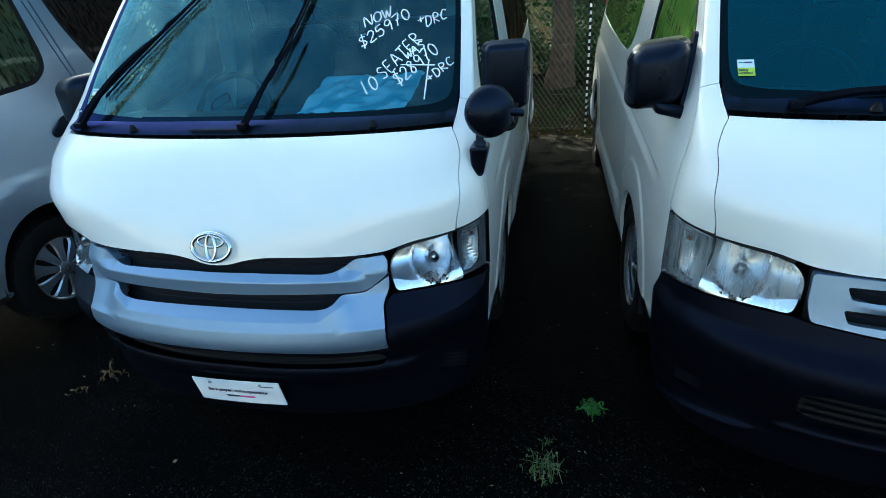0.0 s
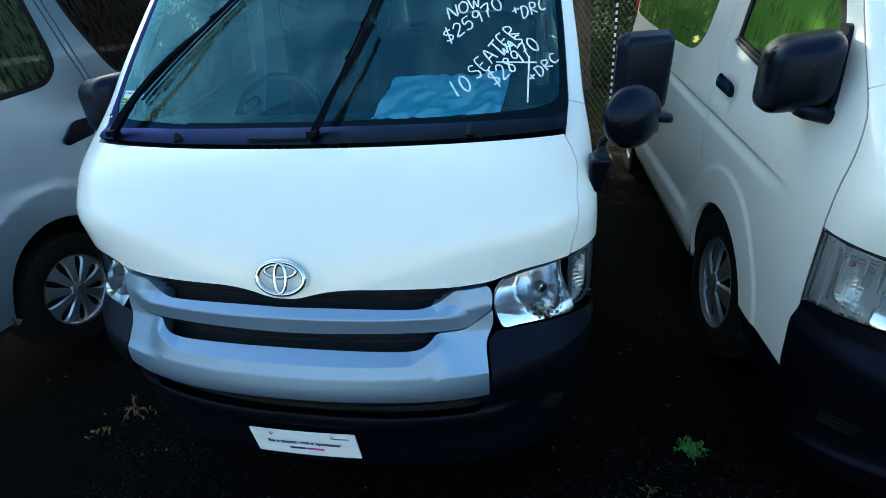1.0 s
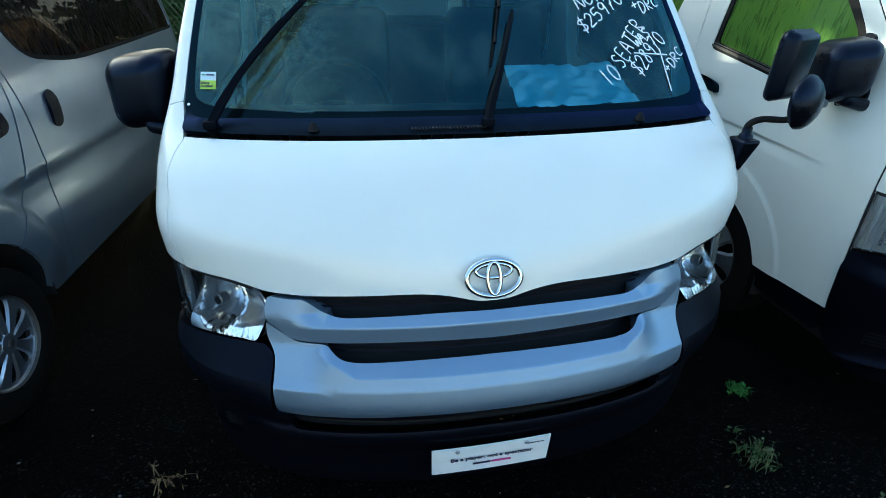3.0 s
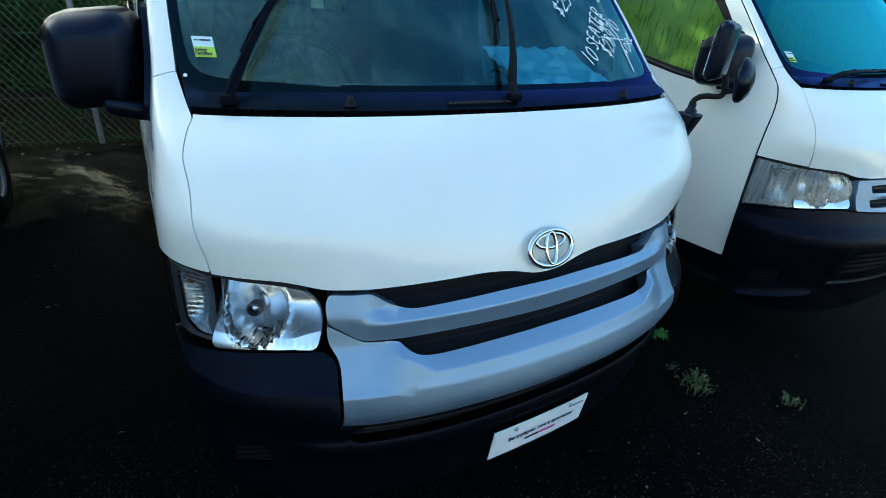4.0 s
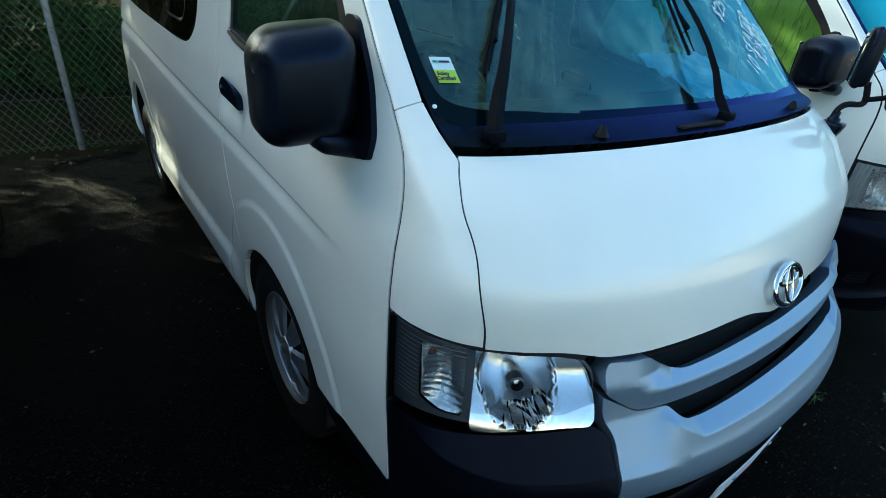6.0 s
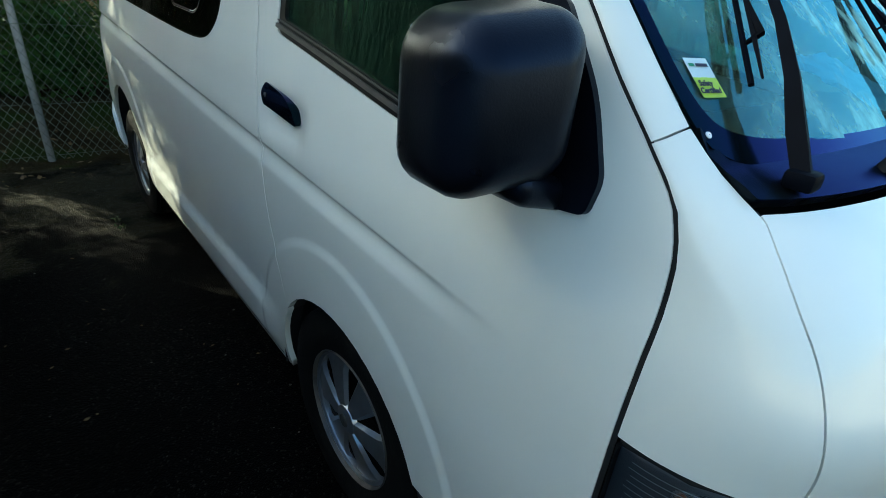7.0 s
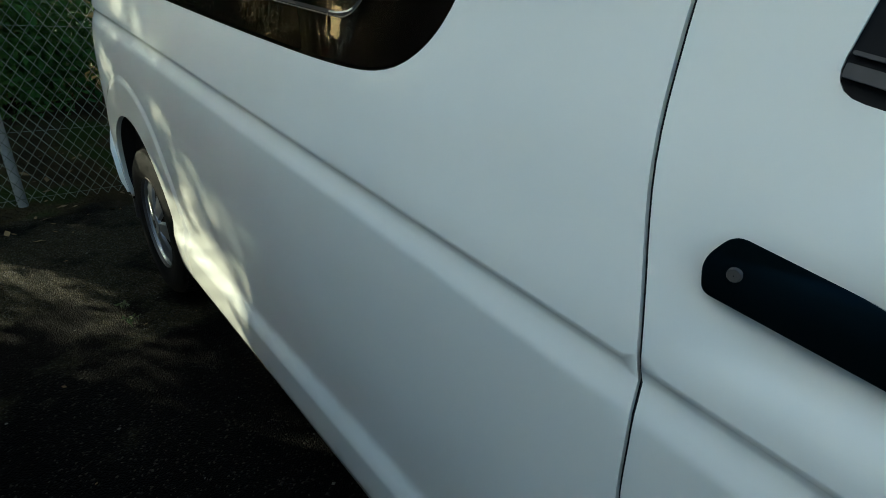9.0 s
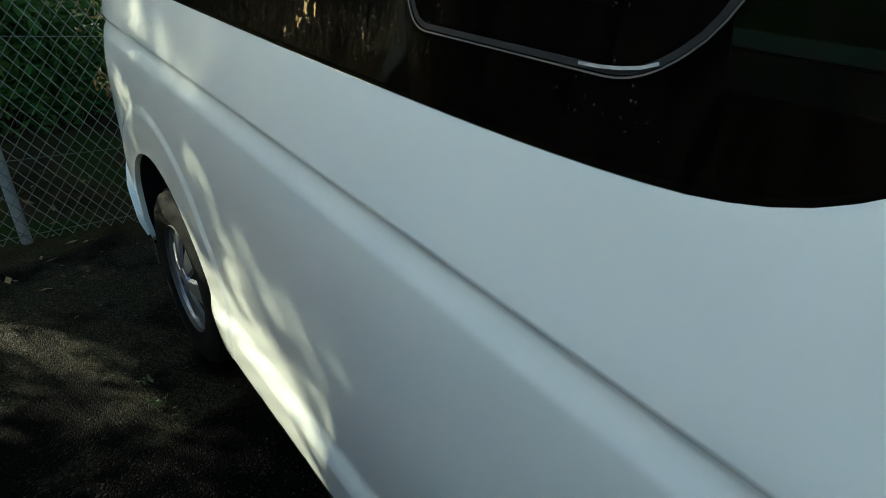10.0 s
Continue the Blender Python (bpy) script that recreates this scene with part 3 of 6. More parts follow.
LAMP = [(-0.995, 0.932, 0.004), (-0.83, 0.932, 0.04), (-0.70, 0.922, 0.04), (-0.59, 0.918, 0.04), (-0.515, 0.912, 0.03), (-0.47, 0.893, 0.02), (-0.447, 0.862, 0.02),
        (-0.447, 0.81, 0.02), (-0.462, 0.762, 0.012), (-0.565, 0.758, 0.04), (-0.685, 0.748, 0.04), (-0.775, 0.742, 0.04), (-0.88, 0.732, 0.04), (-0.995, 0.715, 0.004)]
CORNER = [(-0.998, 0.938, 0.004), (-0.83, 0.938, 0.04), (-0.668, 0.930, 0.004), (-0.648, 0.99, 0.08), (-0.637, 1.06, 0.08), (-0.645, 1.12, 0.08), (-0.688, 1.19, 0.03),
          (-0.712, 1.2295, 0.012), (-0.760, 1.30, 0.004), (-0.88, 1.290, 0.05), (-0.998, 1.283, 0.004)]
PILLAR = [(-0.995, 1.281, 0.004), (-0.88, 1.288, 0.05), (-0.760, 1.298, 0.004), (-0.768, 1.40, 0), (-0.78, 1.55, 0), (-0.79, 1.86, 0.004), (-0.995, 1.86, 0.004)]
WINDSCREEN_HALF = [(0, 1.256), (-0.4, 1.258, 0.1), (-0.66, 1.264, 0.05), (-0.742, 1.285, 0.03), (-0.757, 1.34, 0.03), (-0.775, 1.55, 0.1), (-0.785, 1.86, 0.03), (0, 1.86)]
CLEAR_HALF = [(0, 1.272), (-0.3, 1.274, 0.1), (-0.58, 1.284, 0.05), (-0.68, 1.297, 0.05), (-0.715, 1.33, 0.05), (-0.735, 1.55, 0.1), (-0.745, 1.80, 0.04), (0, 1.815)]
COWL_HALF = [(0, 1.224), (-0.3, 1.226, 0.1), (-0.6, 1.231, 0.1), (-0.715, 1.234, 0.01), (-0.748, 1.30, 0.01), (-0.735, 1.295, 0.005), (-0.66, 1.268, 0.05), (-0.4, 1.262, 0.1), (0, 1.260)]
SILVER_TOP = [(0, 0.842), (-0.10, 0.844, 0.05), (-0.29, 0.838, 0.02), (-0.325, 0.852, 0.02), (-0.358, 0.882, 0.01), (-0.436, 0.886, 0.01), (-0.444, 0.86, 0.01), (-0.442, 0.822, 0.01),
              (-0.385, 0.775, 0.02), (-0.32, 0.772, 0.03), (-0.18, 0.774, 0.05), (0, 0.770)]
SILVER_LOW = [(0, 0.730), (-0.12, 0.729, 0.05), (-0.265, 0.724, 0.02), (-0.295, 0.735, 0.02), (-0.318, 0.768, 0.008), (-0.38, 0.772, 0.01), (-0.445, 0.818, 0.006), (-0.447, 0.775, 0.03),
              (-0.428, 0.735, 0.02), (-0.432, 0.670, 0.02), (-0.443, 0.580, 0.006), (-0.36, 0.580, 0.04), (-0.18, 0.602, 0.05), (0, 0.604)]
BUMPER_HALF = [(0, 0.600), (-0.18, 0.598, 0.05), (-0.36, 0.576, 0.04), (-0.447, 0.574, 0.006), (-0.437, 0.670, 0.02), (-0.433, 0.735, 0.02), (-0.458, 0.755, 0.006), (-0.565, 0.752, 0.04),
               (-0.685, 0.743, 0.04), (-0.775, 0.737, 0.04), (-0.88, 0.727, 0.04), (-0.995, 0.710, 0.004), (-0.995, 0.36, 0.02), (-0.93, 0.29, 0.03), (-0.80, 0.255, 0.05), (-0.45, 0.245, 0.1), (0, 0.245)]


def ramp(a, b, x):
    """Straight ramp from 0 at a to 1 at b."""
    return np.clip((x - a) / (b - a), 0, 1)


def silver_low_lift(f, z):
    """Flat face with a bevelled top edge and a facet turned back at each end."""
    a = np.abs(f)
    end = ramp(0.332, 0.362, a + (z - 0.655) * 0.24)
    slot = 0.731 + 0.79 * np.clip(a - 0.265, 0, 1)
    middle = 0.025 * ramp(0.585, 0.655, z) - 0.026 * np.clip((z - slot + 0.038) / 0.038, 0, 1)
    wing = 0.025 * ramp(0.585, 0.655, z) - 0.024 * ramp(0.655, 0.76, z)
    return 0.008 + middle * (1 - end) + wing * end


def silver_top_lift(f, z):
    a = np.abs(f)
    mid = ramp(0.385, 0.345, a)
    bar = 0.014 * ramp(0.768, 0.812, z) - 0.020 * ramp(0.816, 0.846, z)
    corner = 0.010 * ramp(0.77, 0.83, z) - 0.010 * ramp(0.835, 0.89, z) - 0.008 * ramp(0.39, 0.44, a)
    return 0.012 + bar * mid + corner * (1 - mid)


LOW_FOLDS = [[(s * (c - (z - 0.655) * 0.24), z) for z in np.linspace(0.585, 0.765, 34)] for s in (-1, 1) for c in (0.333, 0.346, 0.359)]
LOW_FOLDS += [[(f, z + 0.79 * max(abs(f) - 0.265, 0)) for f in np.linspace(-0.31, 0.31, 90)] for z in (0.688, 0.694, 0.699)] + [[(s * f, z) for f in np.linspace(0.345, 0.44, 20)] for s in (-1, 1) for z in (0.652, 0.658, 0.664)]
TOP_FOLDS = [[(s * c, z) for z in np.linspace(0.76, 0.89, 20)] for s in (-1, 1) for c in (0.342, 0.365, 0.388)] + [[(f, z) for f in np.linspace(-0.34, 0.34, 100)] for z in (0.809, 0.814, 0.819)]


def bumper_lift(f, z):
    a = np.abs(f)
    fold = 0.662 + 0.068 * smooth(0.60, 0.97, a)
    shelf = 0.030 * np.clip((0.757 - z) / (0.757 - fold), 0, 1) * ramp(0.53, 0.63, z) * smooth(0.94, 0.76, a) * smooth(0.40, 0.44, a)
    lip = 0.022 * ramp(0.40, 0.478, z) * ramp(0.508, 0.486, z) * smooth(0.60, 0.42, a)
    return shelf + lip


BUMPER_FOLDS = [[(s * f, 0.662 + 0.068 * float(smooth(0.60, 0.97, f)) + d) for f in np.linspace(0.46, 0.93, 56)] for s in (-1, 1) for d in (-0.008, -0.002, 0.004)]


LAMP_MAIN = [(-0.690, 0.910, 0.012), (-0.59, 0.909, 0.03), (-0.52, 0.901, 0.03), (-0.476, 0.880, 0.02), (-0.458, 0.852, 0.015), (-0.457, 0.81, 0.02), (-0.470, 0.768, 0.012), (-0.60, 0.764, 0.03), (-0.703, 0.755, 0.012)]
LAMP_TURN = [(-0.856, 0.896, 0.012), (-0.79, 0.903, 0.03), (-0.722, 0.905, 0.008), (-0.726, 0.80, 0.1), (-0.733, 0.764, 0.008), (-0.80, 0.760, 0.03), (-0.862, 0.775, 0.012)]


def build_headlamp(van, flip, hazy):
    """Lens over a dark bezel, a faceted main reflector with its bulb, and a ribbed turn signal."""
    lamp = panel("headlight_lens", LAMP, nose, LENS_OLD if hazy else LENS, van, flip=flip, depth=0.0, step=0.03,
                 label="hazy headlight lens" if hazy else "clear headlight lens")
    lamp.visible_shadow = False
    ring = [(p[0] * 0.996 - 0.007 * (1 if p[0] > -0.6 else 0) + (0.004 if p[0] < -0.9 else 0), 0.835 + (p[1] - 0.835) * 0.985, 0.02) for p in LAMP]
    panel("headlight_gasket", LAMP, nose, RUBBER, lamp, flip=flip, depth=0.02, step=0.03, gap=0.003, holes=[ring], lift=lambda f, z: np.full(np.shape(f), 0.001))
    panel("headlight_bezel", LAMP, nose, LAMP_SILVER if hazy else LAMP_GREY, lamp, flip=flip, depth=0.0, step=0.03, gap=0.004, holes=[LAMP_MAIN, LAMP_TURN], lift=lambda f, z: np.full(np.shape(f), -0.014))

    def bowl(f, z):
        q = np.hypot((f + 0.602) / 0.080, (z - 0.845) / 0.074)
        cup = 0.062 * np.clip(1 - q * q, 0, 1)
        rim = 0.004 * np.exp(-((q - 1.03) / 0.05) ** 2)
        shelf = 0.050 * smooth(0.865, 0.752, z) * ramp(0.9, 1.05, q)
        inner = 0.010 * ramp(-0.515, -0.462, f)
        flutes = 0.0005 * np.sin(f * 420) * ramp(0.788, 0.778, z) * ramp(1.05, 1.2, q) * ramp(-0.62, -0.59, f)
        return -0.040 - cup + rim + inner + shelf + flutes

    def trough(f, z):
        v = (z - 0.832) / 0.075
        u = (f + 0.79) / 0.07
        return -0.018 - 0.030 * np.clip(1 - v * v, 0, 1) * np.clip(1.05 - u * u, 0, 1) + 0.0005 * np.sin(z * 520)

    panel("main_reflector", LAMP_MAIN, nose, REFLECTOR, lamp, flip=flip, depth=0.0, gap=-0.004, step=0.008, lift=bowl)
    panel("signal_reflector", LAMP_TURN, nose, SIGNAL, lamp, flip=flip, depth=0.0, gap=-0.004, step=0.007, lift=trough)
    for f0, z0, mat, r in ((-0.600, 0.838, CHROME, 0.011), (-0.838, 0.872, AMBER, 0.010)):
        P, Nn = surface_points(nose, np.array([f0]), np.array([z0]), None)
        p, n = Vector(P[0]), Vector(Nn[0])
        bulb = lathe([(0.0005, 0.0), (r * 0.8, -0.003), (r, -0.010), (r * 0.9, -0.040)], 16, axis="z")
        m = Matrix.Translation(p - n * 0.026) @ n.to_track_quat("Z", "Y").to_matrix().to_4x4()
        bmesh.ops.transform(bulb, matrix=(Matrix.Diagonal((-1, 1, 1, 1)) @ m) if flip < 0 else m, verts=bulb.verts)
        part("bulb", bulb, mat, lamp, smooth=50)
        if mat is CHROME:
            hood = lathe([(0.0125, 0.006), (0.0165, 0.004), (0.0165, -0.020), (0.013, -0.022)], 20, axis="z")
            bmesh.ops.transform(hood, matrix=(Matrix.Diagonal((-1, 1, 1, 1)) @ m) if flip < 0 else m, verts=hood.verts)
            part("bulb_shield", hood, LAMP_GREY, lamp, smooth=40)
    sf = nose if flip > 0 else (lambda f, z: (-nose(f, z)[0], *nose(f, z)[1:]))
    for k in range(14):
        z = 0.772 + 0.0105 * k
        ribbon_on("lens_ridge", [(f, z + 0.006 * math.sin(f * 4)) for f in np.linspace(-0.955 + 0.004 * (k % 3), -0.862 if z < 0.895 else -0.71, 9)], sf, 0.0014, LAMP_SILVER, lamp, lift=-0.006)
    for f0 in (-0.7065, -0.868):
        ribbon_on("lamp_divider", [(f0 - 0.004 * t, 0.912 - 0.152 * t) for t in np.linspace(0, 1, 7)], sf, 0.010, LAMP_GREY, lamp, lift=-0.008)
    return lamp


def wiper(van, base, tip, tail_a, tail_b):
    """An arm from its pivot on the cowl and a blade under it, both on the windscreen."""
    def on(f, z, h):
        P, Nn = surface_points(nose, np.array([f]), np.array([z]), None)
        return Vector(P[0] + Nn[0] * h)
    pts = [on(*base, 0.02)] + [on(base[0] + (tip[0] - base[0]) * t, base[1] + (tip[1] - base[1]) * t, 0.028 + 0.02 * math.sin(math.pi * t)) for t in (0.12, 0.3, 0.5, 0.7, 0.85, 1.0)]
    arm = part("wiper_arm", merge(tube(pts, [0.013, 0.014, 0.011, 0.009, 0.008, 0.007, 0.006], 4), box(0.034, 0.034, 0.022, pts[0], 0.006)), WIPER, van, smooth=30)
    bl = [on(tail_a[0] + (tail_b[0] - tail_a[0]) * t, tail_a[1] + (tail_b[1] - tail_a[1]) * t, 0.008) for t in np.linspace(0, 1, 10)]
    up = [p + Vector((0, -0.010, 0.010)) for p in bl]
    claws = [tube([bl[k], up[k] + Vector((0, -0.006, 0.006)), up[min(k + 1, 9)]], [0.003, 0.006, 0.003], 4) for k in (1, 3, 5, 7)]
    part("wiper_blade", merge(tube(bl, 0.004, 6), *claws, tube(up, [0.002, 0.004, 0.005, 0.006, 0.006, 0.006, 0.006, 0.005, 0.004, 0.002], 4)), WIPER, arm, smooth=50)


def door_mirror(van, flip, back=0.0):
    """Big black moulded mirror on a triangular foot on the door."""
    bm = box(0.196, 0.18, 0.212, bevel=0.055, seg=6)
    for v in bm.verts:
        v.co.z += 0.012 * (v.co.x / 0.09)
        k = 1 - 0.16 * max(0, -v.co.y / 0.07)
        v.co.x *= k
        v.co.z *= 1 - 0.10 * max(0, -v.co.y / 0.07)
    bmesh.ops.transform(bm, matrix=Matrix.Translation((-0.912, 0.618, 1.302)) @ pose(0, 0, 0, 0, 0, -14), verts=bm.verts)
    arm = box(0.11, 0.075, 0.045, (-0.865, 0.575, 1.200), 0.018, 3)
    for v in arm.verts:
        v.co.z -= (v.co.x + 0.865) * 0.25
    pane = box(0.125, 0.006, 0.145, bevel=0.002)
    bmesh.ops.transform(pane, matrix=Matrix.Translation((-0.898, 0.706, 1.302)) @ pose(0, 0, 0, 0, 0, -14), verts=pane.verts)
    if flip < 0:
        for b in (bm, arm, pane):
            bmesh.ops.scale(b, vec=(-1, 1, 1), verts=b.verts)
    house = part("door_mirror", bm, MIRROR_BLACK, van, "large black plastic door mirror housing", smooth=60)
    part("mirror_arm", arm, MIRROR_BLACK, house, smooth=60)
    foot = [(0.500, 1.190, 0.012), (0.494, 1.235, 0.015), (0.540, 1.33, 0.03), (0.615, 1.43, 0.02), (0.66, 1.43, 0.02), (0.60, 1.26, 0.02), (0.60, 1.178, 0.012)]
    foot = [(y + back * (1 if y < 0.61 else 0.3), z - 0.008, c) for y, z, c in foot]
    panel("mirror_foot", foot, flank, MIRROR_BLACK, house, flip=flip, gap=0, depth=0.015, step=0.02, lift=lambda u, v: np.full(np.shape(u), 0.012))
    part("mirror_pane", pane, MIRROR, house)
    drops = bmesh.new()
    for k in range(9):
        d = bmesh.new()
        bmesh.ops.create_icosphere(d, subdivisions=1, radius=0.003, matrix=Matrix.Translation((flip * (-0.972 + 0.012 * k), 0.625 + 0.006 * (k % 3), 1.2025 + 0.0008 * k)))
        drops = merge(drops, d)
    part("water_drops", drops, LENS, house, smooth=180)


def door_handle(van, flip, y=1.406, z=1.138):
    """Black pull handle over a shallow white recess."""
    pts = [(y - 0.098, z - 0.036, 0.010), (y - 0.082, z + 0.004, 0.03), (y - 0.03, z + 0.026, 0.03), (y + 0.085, z + 0.040, 0.012), (y + 0.100, z + 0.012, 0.012), (y + 0.092, z - 0.018, 0.008)]
    h = panel("door_handle", pts, flank, FRIT, van, flip=flip, gap=0, depth=0.03, step=0.02, lift=lambda u, v: 0.006 + 0.007 * np.cos((v - z - 0.01) * 45), label="black plastic pull handle")
    lock = lathe([(0.0005, 0.001), (0.0055, 0.001), (0.007, -0.002)], 18)
    bmesh.ops.transform(lock, matrix=Matrix.Translation((flip * -(float(side_x(y + 0.072, z + 0.010)) + 0.014), y + 0.072, z + 0.010)) @ Matrix.Diagonal((-flip, 1, 1, 1)), verts=lock.verts)
    part("key_lock", lock, TRIM, h, smooth=50)


DOOR_WINDOW = [(0.62, 1.178, 0.03), (0.88, 1.200, 0.2), (1.10, 1.238, 0.2), (1.475, 1.298, 0.025), (1.452, 1.55, 0.05), (1.43, 1.80, 0.04), (1.08, 1.815, 0.05), (0.80, 1.56, 0.1), (0.66, 1.40, 0.06)]
REAR_WINDOW = [(4.20, 1.335, 0.06), (3.6, 1.283, 0.3), (3.28, 1.263, 0.3), (2.58, 1.229, 0.3), (2.20, 1.216, 0.15), (2.02, 1.222, 0.09), (1.93, 1.275, 0.08), (1.88, 1.37, 0.1),
               (1.80, 1.62, 0.1), (1.76, 1.80, 0.06), (4.08, 1.81, 0.08)]


def recess(y, z):
    """The hand's hollow under the door handle."""
    u, v = (y - 1.385) / 0.105, (z - 1.105) / 0.05
    return -0.014 * np.exp(-(u ** 4 + v ** 4))


def dew_drops(pane, surf, count, across, high, seed, lift=-0.005):
    """Many tiny water drops standing on a pane, thicker towards its top."""
    rng = np.random.default_rng(seed)
    u = across[0] + (across[1] - across[0]) * rng.random(count)
    v = high[1] - (high[1] - high[0]) * rng.random(count) ** 0.8
    wet = np.array([noise.noise((a * 5, b * 7, seed)) for a, b in zip(u, v)]) > -0.05
    u, v = u[wet], v[wet]
    lean = high[0] + 0.16 * (u - across[0])
    if lift < -0.01:
        u, v = u[v > lean], v[v > lean]
    P, Nn = surface_points(surf, u, v, lambda a, b: np.full(np.shape(a), lift))
    verts, faces = [], []
    for p, n in zip(P, Nn):
        r = 0.0006 + 0.0010 * rng.random() ** 3
        a = np.cross(n, (0, 0, 1.0))
        a /= np.linalg.norm(a)
        b = np.cross(n, a)
        k = len(verts)
        for s, h in ((1.0, 0.0), (0.72, 0.5)):
            verts += [p + r * s * (math.cos(j * 1.0472) * a + 1.3 * math.sin(j * 1.0472) * b) + n * r * h for j in range(6)]
        verts.append(p + n * r * 0.75)
        faces += [(k + j, k + (j + 1) % 6, k + 6 + (j + 1) % 6, k + 6 + j) for j in range(6)] + [(k + 6 + j, k + 6 + (j + 1) % 6, k + 12) for j in range(6)]
    ob = attach("dew", mesh_data("dew", verts, faces), DROP, pane, "fine dew drops on the glass")
    ob["kind"] = "stuff"


def build_side(van, flip, paint):
    arch_f = arc(1.115, 0.325, 0.352, 196, 37)
    door = [(0.379, 0.44, 0.006), (0.70, 0.425, 0.02), (0.768, 0.425, 0.0)] + arc(1.115, 0.325, 0.358, 163, 37)[1:] + [(1.423, 0.66, 0.03), (1.461, 0.74, 0.05), (1.496, 0.832, 0.05), (1.520, 1.018, 0.1),
            (1.575, 1.18, 0.1), (1.597, 1.30, 0.1), (1.60, 1.55, 0.1), (1.57, 1.875, 0.02)] + door_line(1.875, 0.46, 0.005, 90)
    panel("sill_cover", [(0.385, 0.436, 0.005), (0.762, 0.420, 0.005), (0.752, 0.33, 0.02), (0.42, 0.31, 0.03), (0.385, 0.34, 0.02)], flank, BLACK, van, flip=flip, gap=0.001, step=0.03, lift=lambda u, v: np.full(np.shape(u), -0.006))
    d = panel("front_door", door, flank, paint, van, flip=flip, holes=[DOOR_WINDOW], lift=recess, step=0.03, gap=0.0012, lines=side_lines(0.4, 1.6))
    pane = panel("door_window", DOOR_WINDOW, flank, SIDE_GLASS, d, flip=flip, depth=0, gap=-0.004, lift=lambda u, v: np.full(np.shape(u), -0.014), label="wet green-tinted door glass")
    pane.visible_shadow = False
    dew_drops(pane, flank if flip > 0 else (lambda y, z: (side_x(y, z), y, z)), 1800, (0.72, 1.44), (1.27, 1.60), 8, -0.013)
    inner = [(0.66, 1.21, 0.03), (0.88, 1.232, 0.2), (1.10, 1.268, 0.2), (1.447, 1.327, 0.02), (1.428, 1.55, 0.05), (1.41, 1.78, 0.04), (1.10, 1.79, 0.05), (0.84, 1.55, 0.1), (0.70, 1.41, 0.06)]
    panel("window_seal", DOOR_WINDOW, flank, RUBBER, d, flip=flip, holes=[inner], gap=-0.001, depth=0.012, lift=lambda u, v: np.full(np.shape(u), -0.004), step=0.025)
    for z0, z1, up in ((0.0105, 0.0205, 0.006), (0.0265, 0.0295, 0.002)):
        base = [(0.64, 1.179), (0.88, 1.200), (1.10, 1.238), (1.471, 1.298)]
        strip = [(y, z + z0, 0.002) for y, z in base] + [(y, z + z1, 0.002) for y, z in base[::-1]]
        panel("belt_moulding", strip, flank, TRIM, d, flip=flip, gap=0, depth=0.006, step=0.03, lift=lambda u, v, up=up: np.full(np.shape(u), up))
    ar = arc(3.64, 0.40, 0.40, -12, 196, 34)[::-1]
    edge = [(4.50, 0.42, 0.03), (4.06, 0.36, 0.02), (4.03, 0.32, 0.0)]
    side = edge + ar[::-1][1:] + [(3.235, 0.285, 0.02), (1.52, 0.262, 0.01), (1.45, 0.275, 0.0)] + arc(1.115, 0.325, 0.352, 0, 37, 6) + [(1.426, 0.657, 0.03), (1.4645, 0.739, 0.05), (1.4995, 0.832, 0.05), (1.5235, 1.018, 0.1),
            (1.5785, 1.18, 0.1), (1.6005, 1.30, 0.1), (1.6035, 1.55, 0.1), (1.5735, 1.875, 0.02), (4.30, 1.88, 0.03), (4.43, 1.5, 0.1), (4.50, 1.05, 0.1)]
    s = panel("side_panel", side, flank, paint, van, flip=flip, holes=[REAR_WINDOW], step=0.04, gap=0.0006, lines=side_lines(1.5, 4.5))
    w = panel("rear_window", REAR_WINDOW, flank, TINTED, s, flip=flip, depth=0, gap=-0.004, lift=lambda u, v: np.full(np.shape(u), -0.006), label="dark tinted side window with dew")
    w.visible_shadow = False
    inner = [(2.42 + 0.0, 1.304, 0.02), (2.14, 1.293, 0.03), (2.085, 1.34, 0.06), (2.02, 1.70, 0.06), (2.36, 1.72, 0.05), (2.455, 1.36, 0.05)]
    ring = dense(inner, 0.03, 0.02)
    sf = flank if flip > 0 else (lambda y, z: (side_x(y, z), y, z))
    ribbon_on("slider_gasket", ring, sf, 0.006, DARK, w, lift=0.002, closed=True)
    ribbon_on("slider_edge", inset(ring if area2(ring) > 0 else ring[::-1], -0.0052), sf, 0.0018, TRIM, w, lift=0.004, closed=True)
    dew_drops(w, sf, 4200, (2.06, 3.3), (1.25, 1.62), 7)
    ribbon_on("slider_track", [(2.195, 1.2955), (2.175, 1.2955), (2.155, 1.297), (2.138, 1.300), (2.125, 1.305)], sf, 0.0028, GALVANISED, w, lift=0.005)
    ribbon_on("window_surround", dense(REAR_WINDOW, 0.05, 0.05), sf, 0.012, RUBBER, w, lift=-0.010, closed=True)
    # dark strip painting the shade of the gap along the sill
    ribbon_on("sill_groove", [(y, 0.300 + 0.008 * (y - 1.55) / 1.7) for y in np.linspace(1.50, 3.20, 30)], sf, 0.006, DARK, s, lift=0.004)
    for (yc, zc, r) in ((1.115, 0.325, 0.375), (3.64, 0.40, 0.42)):
        arch_liner(van, yc, zc, r, flip)
    corner = [(4.065, 0.34, 0.02), (4.09, 0.47, 0.03), (4.17, 0.575, 0.04), (4.30, 0.632, 0.04), (4.47, 0.64, 0.02), (4.49, 0.42, 0.03), (4.35, 0.35, 0.03)]
